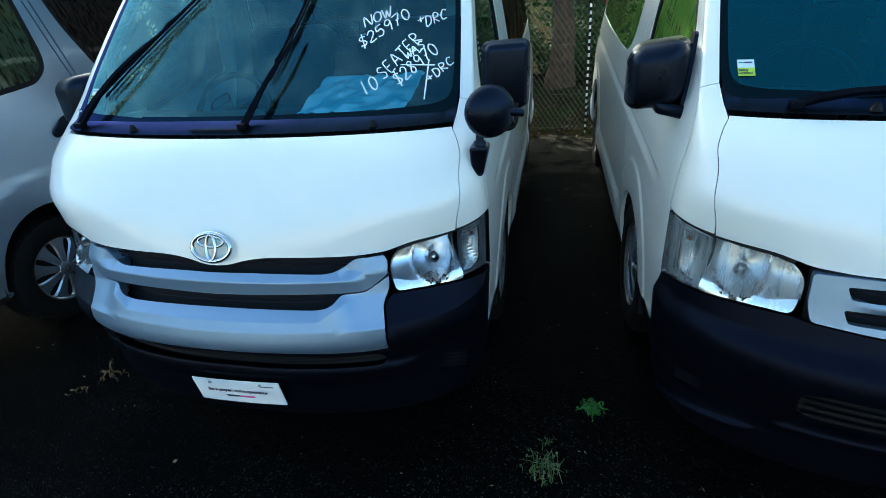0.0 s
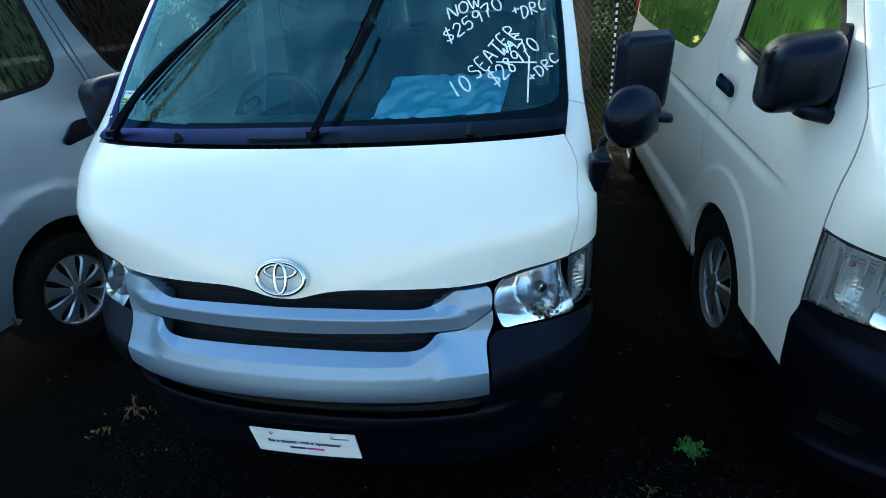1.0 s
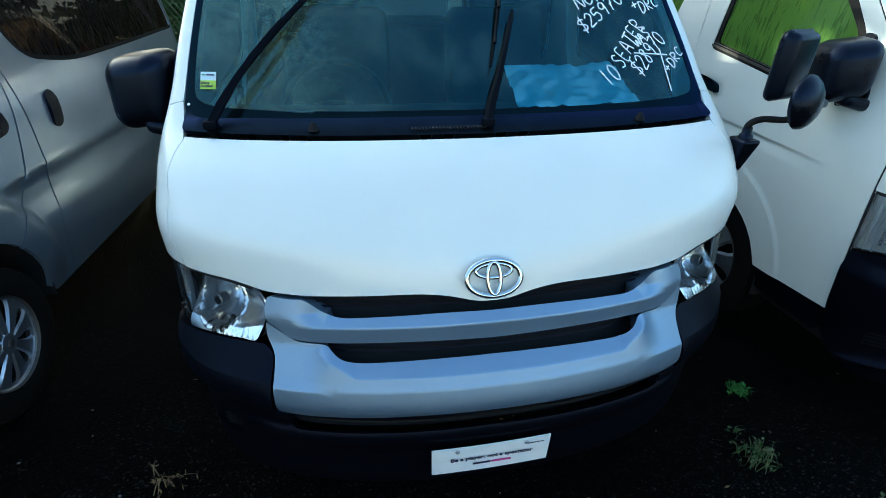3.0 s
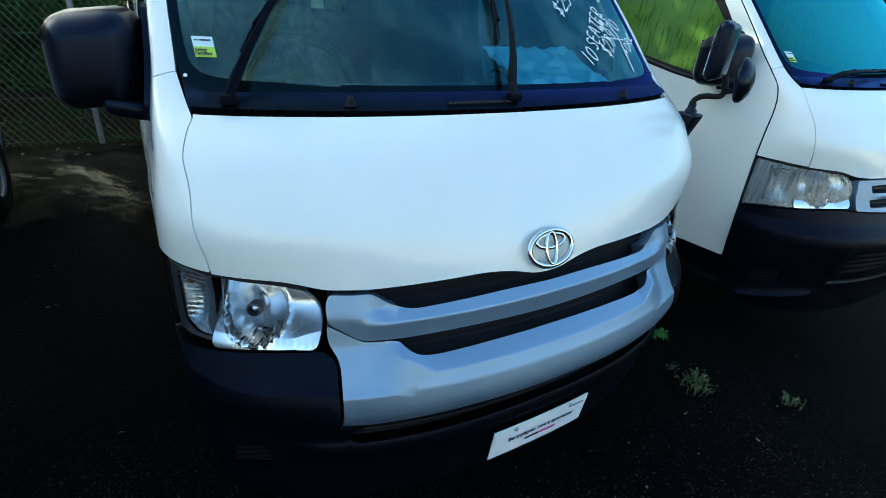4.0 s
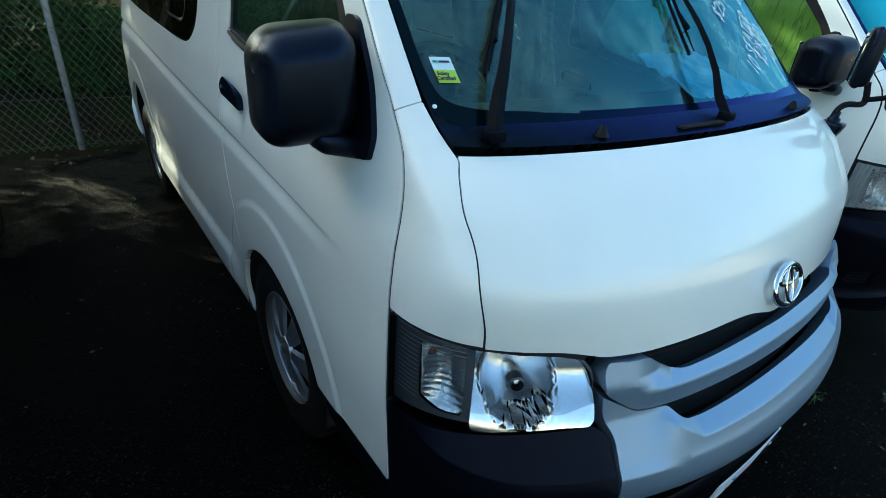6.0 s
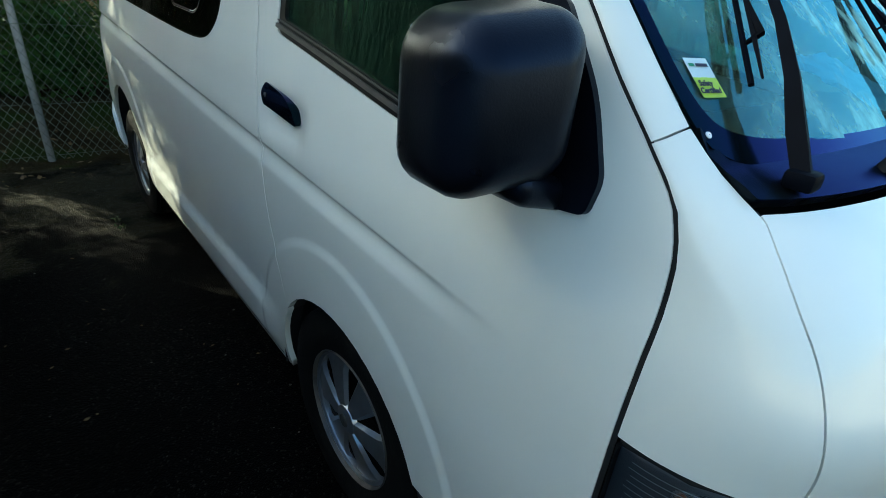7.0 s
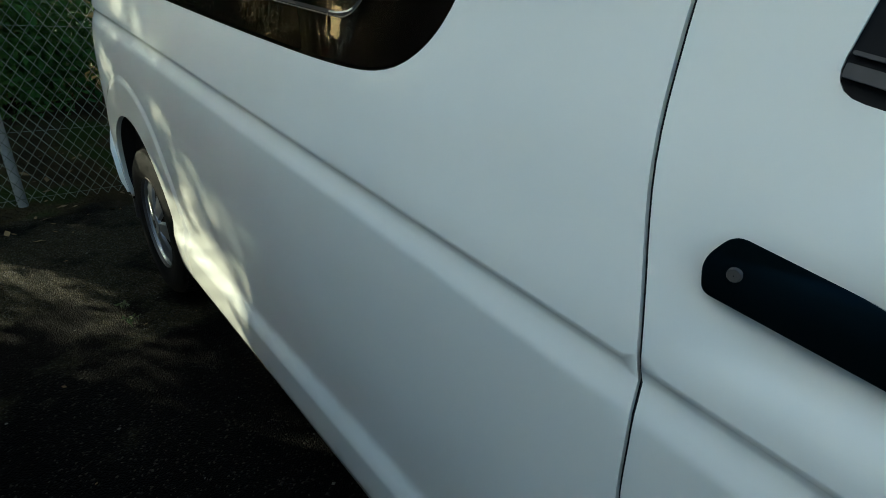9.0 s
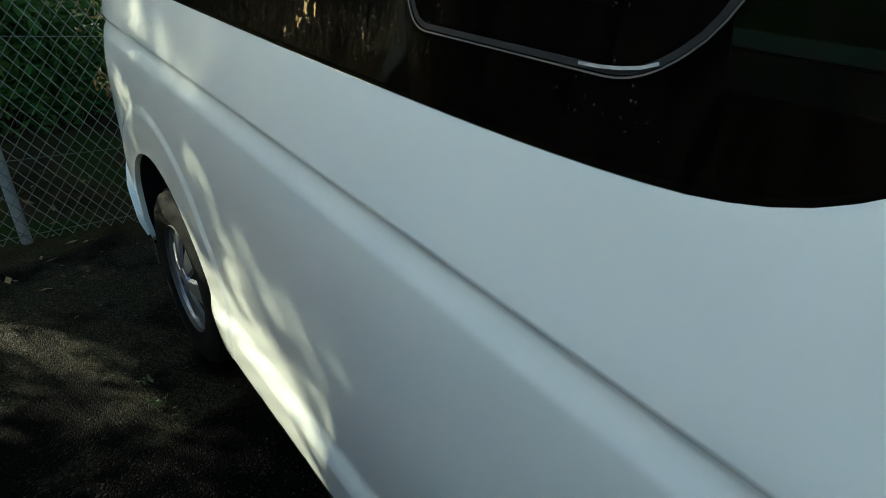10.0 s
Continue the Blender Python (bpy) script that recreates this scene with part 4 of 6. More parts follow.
    panel("rear_bumper_corner", corner, flank, paint, van, flip=flip, depth=0.03, gap=0, step=0.025, lift=lambda u, v: 0.006 + 0.014 * smooth(0.64, 0.56, v) - 0.010 * smooth(0.42, 0.34, v))
    part("mud_flap", box(0.20, 0.012, 0.26, (flip * -0.735, 4.075, 0.33), 0.004), TRIM, van)
    door_handle(van, flip)
    build_wheel(van, (flip * -0.745, HUB_F, WHEEL_R), -flip, 6)
    build_wheel(van, (flip * -0.745, HUB_R, WHEEL_R), -flip, 6)


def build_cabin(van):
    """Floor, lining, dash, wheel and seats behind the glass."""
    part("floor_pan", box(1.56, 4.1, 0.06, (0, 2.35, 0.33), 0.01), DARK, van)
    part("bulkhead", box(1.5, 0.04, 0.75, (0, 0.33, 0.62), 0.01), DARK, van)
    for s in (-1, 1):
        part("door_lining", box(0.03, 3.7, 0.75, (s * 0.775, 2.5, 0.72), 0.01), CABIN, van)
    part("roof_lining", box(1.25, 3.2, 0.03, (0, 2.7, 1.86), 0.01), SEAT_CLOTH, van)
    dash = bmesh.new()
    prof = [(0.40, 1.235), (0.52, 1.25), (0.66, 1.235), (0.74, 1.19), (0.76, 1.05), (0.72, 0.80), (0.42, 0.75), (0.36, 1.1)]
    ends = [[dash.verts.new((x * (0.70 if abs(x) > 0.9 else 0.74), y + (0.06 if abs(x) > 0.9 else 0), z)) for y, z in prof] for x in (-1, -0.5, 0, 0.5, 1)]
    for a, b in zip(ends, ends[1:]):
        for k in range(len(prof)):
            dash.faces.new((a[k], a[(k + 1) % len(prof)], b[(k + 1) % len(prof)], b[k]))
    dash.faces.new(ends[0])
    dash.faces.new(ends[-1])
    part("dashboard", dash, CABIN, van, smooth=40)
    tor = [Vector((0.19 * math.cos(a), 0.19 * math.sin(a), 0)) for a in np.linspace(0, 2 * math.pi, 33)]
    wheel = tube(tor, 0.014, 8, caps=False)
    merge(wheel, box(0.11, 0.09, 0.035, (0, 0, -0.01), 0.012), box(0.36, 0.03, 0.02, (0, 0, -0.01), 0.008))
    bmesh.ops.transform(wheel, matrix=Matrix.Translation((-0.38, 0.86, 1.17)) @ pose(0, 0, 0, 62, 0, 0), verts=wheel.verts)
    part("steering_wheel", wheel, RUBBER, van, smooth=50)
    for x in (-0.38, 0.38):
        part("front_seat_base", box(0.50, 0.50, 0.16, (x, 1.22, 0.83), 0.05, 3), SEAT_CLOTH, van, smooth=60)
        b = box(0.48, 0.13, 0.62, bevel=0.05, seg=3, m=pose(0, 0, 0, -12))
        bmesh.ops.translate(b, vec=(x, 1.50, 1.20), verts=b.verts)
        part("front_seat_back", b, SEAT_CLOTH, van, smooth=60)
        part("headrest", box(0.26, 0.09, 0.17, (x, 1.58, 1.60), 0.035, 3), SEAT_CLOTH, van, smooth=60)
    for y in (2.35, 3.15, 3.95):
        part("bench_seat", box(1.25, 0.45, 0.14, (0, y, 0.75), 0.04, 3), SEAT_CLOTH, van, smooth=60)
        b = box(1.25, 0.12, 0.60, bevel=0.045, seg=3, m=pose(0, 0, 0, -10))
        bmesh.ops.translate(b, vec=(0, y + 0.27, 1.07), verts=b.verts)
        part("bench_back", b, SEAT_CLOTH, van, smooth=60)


def build_shell(van, paint):
    """Hood, corners, pillars, roof, tail and underside."""
    panel("hood", both(HOOD_HALF), nose, paint, van, step=0.035)
    for flip in (1, -1):
        panel("corner_panel", CORNER, nose, paint, van, flip=flip, step=0.03, gap=0.0015)
        panel("windscreen_pillar", PILLAR, nose, paint, van, flip=flip, step=0.03)
        build_side(van, flip, paint)
        sn = nose if flip > 0 else (lambda f, z: (-nose(f, z)[0], *nose(f, z)[1:]))
        ss = flank if flip > 0 else (lambda y, z: (side_x(y, z), y, z))
        for pts, sf, wide in (([(p.x, p.y) for p in spline([(*q[:2], 0) for q in HOOD_HALF[9:15]], 5)], sn, 0.02), ([(float(YS(z)) + 0.003, z) for z in np.linspace(0.45, 1.85, 70)], ss, 0.009),
                              ([(-0.99, 0.935), (-0.83, 0.935), (-0.69, 0.927), (-0.59, 0.921), (-0.515, 0.914), (-0.47, 0.90)], sn, 0.02),
                              ([(p.x, p.y) for p in spline([(1.425, 0.66, 0), (1.463, 0.74, 0), (1.498, 0.832, 0), (1.522, 1.018, 0), (1.577, 1.18, 0), (1.599, 1.30, 0), (1.602, 1.55, 0), (1.572, 1.87, 0)], 10)], ss, 0.014)):
            ribbon_on("seam_seal", pts, sf, wide, DARK, van, lift=-0.008 if abs(pts[0][0] - 1.425) < 1e-4 else (-0.003 if wide == 0.009 else -0.005))
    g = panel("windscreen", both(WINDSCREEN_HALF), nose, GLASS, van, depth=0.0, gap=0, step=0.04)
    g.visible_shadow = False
    panel("windscreen_border", both(WINDSCREEN_HALF), nose, FRIT, g, depth=0.004, gap=-0.001, step=0.035, holes=[both(CLEAR_HALF)], lift=lambda f, z: np.full(np.shape(f), 0.0015))
    cowl = panel("cowl_panel", both(COWL_HALF), nose, COWL, van, depth=0.02, step=0.025, gap=0.001, lift=lambda f, z: 0.004 + 0.006 * np.sin((z - 1.224) * 90))
    for k in range(22):
        P, Nn = surface_points(nose, np.array([-0.13 + 0.0072 * k]), np.array([1.2335]), None)
        part("vent_slot", box(0.004, 0.02, 0.004, Vector(P[0] + Nn[0] * 0.011)), DARK, cowl)
    for f0 in (-0.335, 0.40):
        P, Nn = surface_points(nose, np.array([f0]), np.array([1.236]), None)
        nz = lathe([(0.0005, 0.022), (0.006, 0.021), (0.010, 0.012), (0.016, 0.0)], 14, axis="z")
        bmesh.ops.transform(nz, matrix=Matrix.Translation(Vector(P[0] + Nn[0] * 0.006)), verts=nz.verts)
        part("washer_nozzle", nz, RUBBER, cowl, smooth=60)
    header = [(0, 1.866), (-0.5, 1.866), (-0.99, 1.866, 0.004), (-0.99, 1.95, 0.004), (-0.5, 1.955), (0, 1.955)]
    panel("roof_header", both(header), nose, paint, van, step=0.05, gap=0)
    roof = bmesh.new()
    rows = []
    for y in np.linspace(0, 1, 16):
        row = []
        for s in np.linspace(-1, 1, 15):
            yf = float(YS(1.9)) - (float(YS(1.9)) - float(F(1.95))) * math.sqrt(max(0, 1 - abs(s) ** 2.2))
            yy = yf + (4.42 - yf) * y
            row.append(roof.verts.new((s * 0.70, yy, 1.86 + 0.12 * (1 - abs(s) ** 3.2) * (1 - 0.25 * y ** 6) * (0.75 + 0.25 * min(1, y * 5)))))
        rows.append(row)
    for a, b in zip(rows, rows[1:]):
        for k in range(14):
            roof.faces.new((a[k], a[k + 1], b[k + 1], b[k]))
    part("roof", roof, paint, van, smooth=180)
    tail = box(1.42, 0.06, 1.45, (0, 4.50, 1.15), 0.025, 3)
    for v in tail.verts:
        if v.co.z > 1.2:
            v.co.y -= (v.co.z - 1.2) * 0.28
            v.co.x *= 1 - (v.co.z - 1.2) * 0.14
    part("tailgate", tail, paint, van, smooth=50)
    part("rear_bumper", box(1.50, 0.14, 0.20, (0, 4.54, 0.44), 0.05, 3), paint, van, smooth=50)
    for s in (-1, 1):
        part("tail_light", box(0.06, 0.07, 0.42, (s * 0.735, 4.46, 1.22), 0.015), TAIL_RED, van, "red tail light cluster")
    part("underbody", box(1.5, 4.2, 0.06, (0, 2.3, 0.27), 0.01), DARK, van)
    build_cabin(van)


TAIL_RED = material("tail_light_red", (0.40, 0.015, 0.01), rough=0.15, var=0.1, coat=0.5)


def ellipse_ring(rx, rz, tube_r, at, n=40, tilt=0.35):
    pts = [Vector((rx * math.cos(a), 0, rz * math.sin(a))) for a in np.linspace(0, 2 * math.pi, n + 1)]
    bm = tube(pts, tube_r, 8, caps=False)
    bmesh.ops.transform(bm, matrix=Matrix.Translation(at) @ Matrix.Rotation(-tilt, 4, "X"), verts=bm.verts)
    return bm


def build_badge(van, at):
    bm = ellipse_ring(0.070, 0.046, 0.0080, at)
    merge(bm, ellipse_ring(0.017, 0.042, 0.0065, (at[0], at[1] - 0.002, at[2])), ellipse_ring(0.046, 0.018, 0.0060, (at[0], at[1] + 0.006, at[2] + 0.018)))
    part("badge", bm, CHROME, van, "plain chrome oval badge", smooth=60)


def build_front_new(van):
    """Silver double-bar grille, black bumper and clear lamps."""
    for flip in (1, -1):
        build_headlamp(van, flip, False)
    back = [(0, 0.895), (-0.36, 0.893, 0.01), (-0.44, 0.88, 0.01), (-0.44, 0.70, 0.01), (0, 0.70)]
    g = panel("grille", both(back), nose, DARK, van, depth=0.0, gap=0, lift=lambda f, z: np.full(np.shape(f), -0.05))
    for z in (0.856, 0.868, 0.745, 0.757):
        ribbon_on("grille_slat", [(f, z) for f in np.linspace(-0.34, 0.34, 30)], nose, 0.006, BLACK, g, lift=-0.025)
    panel("upper_grille_bar", both(SILVER_TOP), nose, SILVER, g, lift=silver_top_lift, lines=TOP_FOLDS, depth=0.05, gap=0.001, step=0.011, label="satin silver upper grille bar")
    panel("lower_grille_bar", both(SILVER_LOW), nose, SILVER, g, lift=silver_low_lift, lines=LOW_FOLDS, depth=0.05, gap=0.001, step=0.011, label="satin silver lower grille panel")
    slot = both([(0, 0.575), (-0.40, 0.556, 0.03), (-0.43, 0.53, 0.02), (-0.425, 0.50, 0.03), (0, 0.505)])
    fog = [(-0.62, 0.475, 0.01), (-0.60, 0.395, 0.01), (-0.76, 0.34, 0.01), (-0.77, 0.41, 0.01)]
    fog2 = [(-p[0], *p[1:]) for p in fog]
    b = panel("front_bumper", both(BUMPER_HALF), nose, BLACK, van, lift=bumper_lift, lines=BUMPER_FOLDS, holes=[slot, fog, fog2], depth=0.03, gap=0.001, step=0.02, label="unpainted black plastic bumper")
    panel("bumper_intake", slot, nose, DARK, b, depth=0, gap=-0.02, lift=lambda f, z: np.full(np.shape(f), -0.03))
    for z in (0.52, 0.54, 0.557):
        ribbon_on("intake_slat", [(f, z) for f in np.linspace(-0.41, 0.41, 30)], nose, 0.006, BLACK, b, lift=-0.012)
    for flip, fg in ((1, fog), (-1, fog2)):
        panel("fog_recess", fg, nose, DARK, b, depth=0, gap=-0.01, lift=lambda f, z: np.full(np.shape(f), -0.02))
        for k in range(4):
            a = k / 4 + 0.12
            ribbon_on("fog_slat", [(-flip * (0.605 + 0.16 * t), 0.472 - a * 0.075 - t * 0.06) for t in np.linspace(0, 1, 6)], nose, 0.008, BLACK, b, lift=-0.002)
    build_badge(van, (0, 0.012, 0.928))


def old_bumper_lift(f, z):
    """Rounded beam over a flat apron, a scoop edge under each corner grille and a raised frame round the intake."""
    a = np.abs(f)
    scoop = 0.018 * np.exp(-((z - 0.285 - (0.871 - a) * 0.158) / 0.011) ** 2) * smooth(0.46, 0.54, a) * smooth(0.90, 0.84, a)
    surround = 0.010 * np.exp(-((a - 0.45) / 0.012) ** 2) * smooth(0.38, 0.43, z) * smooth(0.62, 0.58, z)
    lower = 0.012 * np.exp(-((z - 0.402) / 0.012) ** 2) * smooth(0.47, 0.43, a)
    return 0.02 * smooth(0.70, 0.64, z) - 0.012 * smooth(0.50, 0.40, z) + scoop + surround + lower


OLD_FOLDS = [[(s * f, 0.285 + (0.871 - f) * 0.158 + d) for f in np.linspace(0.48, 0.89, 40)] for s in (-1, 1) for d in (-0.018, -0.009, 0.0, 0.009, 0.018)]


def build_front_old(van):
    """Earlier face: silver frame with two slots, hazy lamps, deep black bumper."""
    for flip in (1, -1):
        build_headlamp(van, flip, True)
    shield = both([(0, 0.888), (-0.36, 0.884, 0.02), (-0.438, 0.882, 0.012), (-0.44, 0.80, 0.02), (-0.43, 0.752, 0.012), (-0.30, 0.742, 0.03), (0, 0.740)])
    up = both([(0, 0.866), (-0.30, 0.862, 0.02), (-0.375, 0.858, 0.006), (-0.365, 0.828, 0.006), (0, 0.832)])
    low = both([(0, 0.806), (-0.30, 0.802, 0.02), (-0.375, 0.798, 0.006), (-0.365, 0.765, 0.006), (0, 0.764)])
    g = panel("grille", both([(0, 0.895), (-0.36, 0.893, 0.01), (-0.44, 0.88, 0.01), (-0.44, 0.70, 0.01), (0, 0.70)]), nose, DARK, van, depth=0.0, gap=0, lift=lambda f, z: np.full(np.shape(f), -0.05))
    panel("grille_surround", shield, nose, SILVER, g, holes=[up, low], depth=0.04, gap=0.001, step=0.014,
          lift=lambda f, z: 0.012 + 0.010 * smooth(0.37, 0.30, np.abs(f)) * np.exp(-((z - 0.818) / 0.016) ** 2), label="satin silver grille surround with two slots")
    for z in (0.845, 0.782):
        ribbon_on("grille_slat", [(f, z) for f in np.linspace(-0.36, 0.36, 30)], nose, 0.010, BLACK, g, lift=-0.02)
    half = [(0, 0.735), (-0.30, 0.737, 0.03), (-0.43, 0.747, 0.012), (-0.458, 0.755, 0.006), (-0.565, 0.752, 0.04), (-0.685, 0.743, 0.04), (-0.775, 0.737, 0.04), (-0.88, 0.727, 0.04),
            (-0.995, 0.710, 0.004), (-0.995, 0.36, 0.02), (-0.93, 0.29, 0.03), (-0.80, 0.24, 0.05), (-0.45, 0.225, 0.1), (0, 0.225)]
    slot = both([(0, 0.585), (-0.38, 0.580, 0.02), (-0.425, 0.565, 0.015), (-0.415, 0.44, 0.015), (-0.38, 0.425, 0.02), (0, 0.425)])
    fog = [(-0.65, 0.462, 0.01), (-0.78, 0.440, 0.01), (-0.785, 0.375, 0.01), (-0.66, 0.385, 0.01)]
    fog2 = [(-p[0], *p[1:]) for p in fog]
    b = panel("front_bumper", both(half), nose, BLACK, van, holes=[slot, fog, fog2], depth=0.03, gap=0.001, step=0.028, label="unpainted black plastic bumper",
              lift=old_bumper_lift, lines=OLD_FOLDS)
    panel("bumper_intake", slot, nose, DARK, b, depth=0, gap=-0.02, lift=lambda f, z: np.full(np.shape(f), -0.03))
    for z in (0.452, 0.482, 0.512, 0.542):
        ribbon_on("intake_slat", [(f, z) for f in np.linspace(-0.41, 0.41, 30)], nose, 0.014, BLACK, b, lift=0.006)
    for flip, fg in ((1, fog), (-1, fog2)):
        panel("fog_recess", fg, nose, DARK, b, depth=0, gap=-0.01, lift=lambda f, z: np.full(np.shape(f), -0.01))
        for k in range(4):
            ribbon_on("fog_slat", [(-flip * (0.655 + 0.125 * t), 0.447 - 0.017 * k - t * 0.016) for t in np.linspace(0, 1, 6)], nose, 0.008, BLACK, b, lift=0.012)
    build_badge(van, (0, 0.0, 0.845))


# ---- ground ----
def ground_height(x, y):
    """Level yard; rough bank beyond the fence."""
    b = smooth(4.75, 6.5, y)
    return b * (0.22 + 0.05 * np.sin(x * 1.7) + 0.04 * np.sin(x * 4.1 + y * 2.3))


def build_ground():
    xs = np.unique(np.concatenate((np.linspace(-400, -12, 14), np.linspace(-12, 12, 81), np.linspace(12, 400, 14))))
    ys = np.unique(np.concatenate((np.linspace(-400, -8, 14), np.linspace(-8, 4.6, 15), np.linspace(4.6, 12, 60), np.linspace(12, 400, 14))))
    X, Y = np.meshgrid(xs, ys)
    verts = np.stack((X, Y, ground_height(X, Y)), -1).reshape(-1, 3)
    nx = len(xs)
    faces = [(j * nx + i, j * nx + i + 1, (j + 1) * nx + i + 1, (j + 1) * nx + i) for j in range(len(ys) - 1) for i in range(nx - 1)]
    me = mesh_data("ground", verts, faces)
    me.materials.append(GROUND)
    return tagged(new("ground", me), "damp asphalt yard with shade darkened into its colour, leaf-littered soil behind it", "ground", kind="structure")


def ground_material():
    """Asphalt in front of a ragged edge, soil with moss and litter beyond it."""
    m = bpy.data.materials.new("asphalt_and_soil")
    m.use_nodes = True
    nt = m.node_tree
    b, out = nt.nodes["Principled BSDF"], nt.nodes["Material Output"]
    b.inputs["Roughness"].default_value = 0.6
    b.inputs["Specular IOR Level"].default_value = 0.03
    g0 = nt.nodes.new("ShaderNodeNewGeometry")
    stone = nt.nodes.new("ShaderNodeTexVoronoi")
    stone.inputs["Scale"].default_value = 175.0
    nt.links.new(g0.outputs["Position"], stone.inputs["Vector"])
    bits = nt.nodes.new("ShaderNodeSeparateColor")
    nt.links.new(stone.outputs["Color"], bits.inputs["Color"])
    # near-black stones: the yard's deep shade is put into the asphalt colour
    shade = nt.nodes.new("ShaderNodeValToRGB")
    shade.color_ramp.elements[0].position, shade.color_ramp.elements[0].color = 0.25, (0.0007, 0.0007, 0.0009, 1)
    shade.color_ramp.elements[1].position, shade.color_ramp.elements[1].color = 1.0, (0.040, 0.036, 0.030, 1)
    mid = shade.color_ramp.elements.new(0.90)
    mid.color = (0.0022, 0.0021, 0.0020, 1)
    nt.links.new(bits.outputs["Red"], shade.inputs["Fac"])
    broad = nt.nodes.new("ShaderNodeTexNoise")
    broad.inputs["Scale"].default_value, broad.inputs["Detail"].default_value = 1.3, 7.0
    nt.links.new(g0.outputs["Position"], broad.inputs["Vector"])
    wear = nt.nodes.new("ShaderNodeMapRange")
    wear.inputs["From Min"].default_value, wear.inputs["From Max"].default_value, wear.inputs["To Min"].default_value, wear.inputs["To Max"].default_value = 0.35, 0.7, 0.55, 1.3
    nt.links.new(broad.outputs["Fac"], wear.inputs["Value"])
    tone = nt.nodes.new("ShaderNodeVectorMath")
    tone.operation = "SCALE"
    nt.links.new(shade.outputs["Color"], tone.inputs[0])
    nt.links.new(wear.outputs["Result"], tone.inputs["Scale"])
    # moss towards the fence; the sun on that stretch is painted into its tone
    moss = nt.nodes.new("ShaderNodeTexNoise")
    moss.inputs["Scale"].default_value, moss.inputs["Detail"].default_value = 2.6, 6.0
    nt.links.new(g0.outputs["Position"], moss.inputs["Vector"])
    at = nt.nodes.new("ShaderNodeSeparateXYZ")
    nt.links.new(g0.outputs["Position"], at.inputs["Vector"])
    edge = nt.nodes.new("ShaderNodeMapRange")
    edge.inputs["From Min"].default_value, edge.inputs["From Max"].default_value, edge.inputs["To Min"].default_value, edge.inputs["To Max"].default_value = 2.2, 3.8, -0.20, 0.14
    nt.links.new(at.outputs["Y"], edge.inputs["Value"])
    sum_moss = nt.nodes.new("ShaderNodeMath")
    nt.links.new(moss.outputs["Fac"], sum_moss.inputs[0])
    nt.links.new(edge.outputs["Result"], sum_moss.inputs[1])
    moss_sun_cover = nt.nodes.new("ShaderNodeMapRange")
    moss_sun_cover.inputs["From Min"].default_value, moss_sun_cover.inputs["From Max"].default_value, moss_sun_cover.inputs["To Max"].default_value = 0.54, 0.64, 0.8
    nt.links.new(sum_moss.outputs["Value"], moss_sun_cover.inputs["Value"])
    moss_and_sun = nt.nodes.new("ShaderNodeMix")
    moss_and_sun.data_type = "RGBA"
    speck, sunlit_moss_tone = nt.nodes.new("ShaderNodeMapRange"), nt.nodes.new("ShaderNodeVectorMath")
    speck.inputs["To Min"].default_value, speck.inputs["To Max"].default_value = 0.1, 1.5
    nt.links.new(bits.outputs["Green"], speck.inputs["Value"])
    sunlit_moss_tone.operation = "SCALE"
    sunlit_moss_tone.inputs[0].default_value = (0.030, 0.026, 0.013)
    nt.links.new(speck.outputs["Result"], sunlit_moss_tone.inputs["Scale"])
    nt.links.new(sunlit_moss_tone.outputs["Vector"], moss_and_sun.inputs["B"])
    nt.links.new(moss_sun_cover.outputs["Result"], moss_and_sun.inputs["Factor"])
    nt.links.new(tone.outputs["Vector"], moss_and_sun.inputs["A"])
    nt.links.new(moss_and_sun.outputs["Result"], b.inputs["Base Color"])
    relief = nt.nodes.new("ShaderNodeBump")
    relief.inputs["Strength"].default_value, relief.inputs["Distance"].default_value = 1.0, 0.006
    relief.invert = True
    nt.links.new(stone.outputs["Distance"], relief.inputs["Height"])
    nt.links.new(relief.outputs["Normal"], b.inputs["Normal"])
    # chip sparkle is kept to the stretch painted sunlit
    glint = nt.nodes.new("ShaderNodeMapRange")
    glint.inputs["From Min"].default_value, glint.inputs["From Max"].default_value, glint.inputs["To Min"].default_value, glint.inputs["To Max"].default_value = 0.84, 0.90, 0.02, 0.40
    nt.links.new(bits.outputs["Blue"], glint.inputs["Value"])
    sparkle_area = nt.nodes.new("ShaderNodeMath")
    sparkle_area.operation = "MULTIPLY_ADD"
    sparkle_area.inputs[2].default_value = 0.028
    nt.links.new(glint.outputs["Result"], sparkle_area.inputs[0])
    nt.links.new(moss_sun_cover.outputs["Result"], sparkle_area.inputs[1])
    nt.links.new(sparkle_area.outputs["Value"], b.inputs["Specular IOR Level"])
    soil = nt.nodes.new("ShaderNodeBsdfPrincipled")
    soil.inputs["Roughness"].default_value = 0.95
    soil.inputs["Specular IOR Level"].default_value = 0.0
    geo, sep = nt.nodes.new("ShaderNodeNewGeometry"), nt.nodes.new("ShaderNodeSeparateXYZ")
    nt.links.new(geo.outputs["Position"], sep.inputs["Vector"])
    n = nt.nodes.new("ShaderNodeTexNoise")
    n.inputs["Scale"].default_value, n.inputs["Detail"].default_value = 3.0, 6.0
    nt.links.new(geo.outputs["Position"], n.inputs["Vector"])
    add = nt.nodes.new("ShaderNodeMath")
    add.operation = "MULTIPLY_ADD"
    add.inputs[1].default_value, add.inputs[2].default_value = 0.55, -0.28
    nt.links.new(n.outputs["Fac"], add.inputs[0])
    s = nt.nodes.new("ShaderNodeMath")
    nt.links.new(sep.outputs["Y"], s.inputs[0])
    nt.links.new(add.outputs["Value"], s.inputs[1])
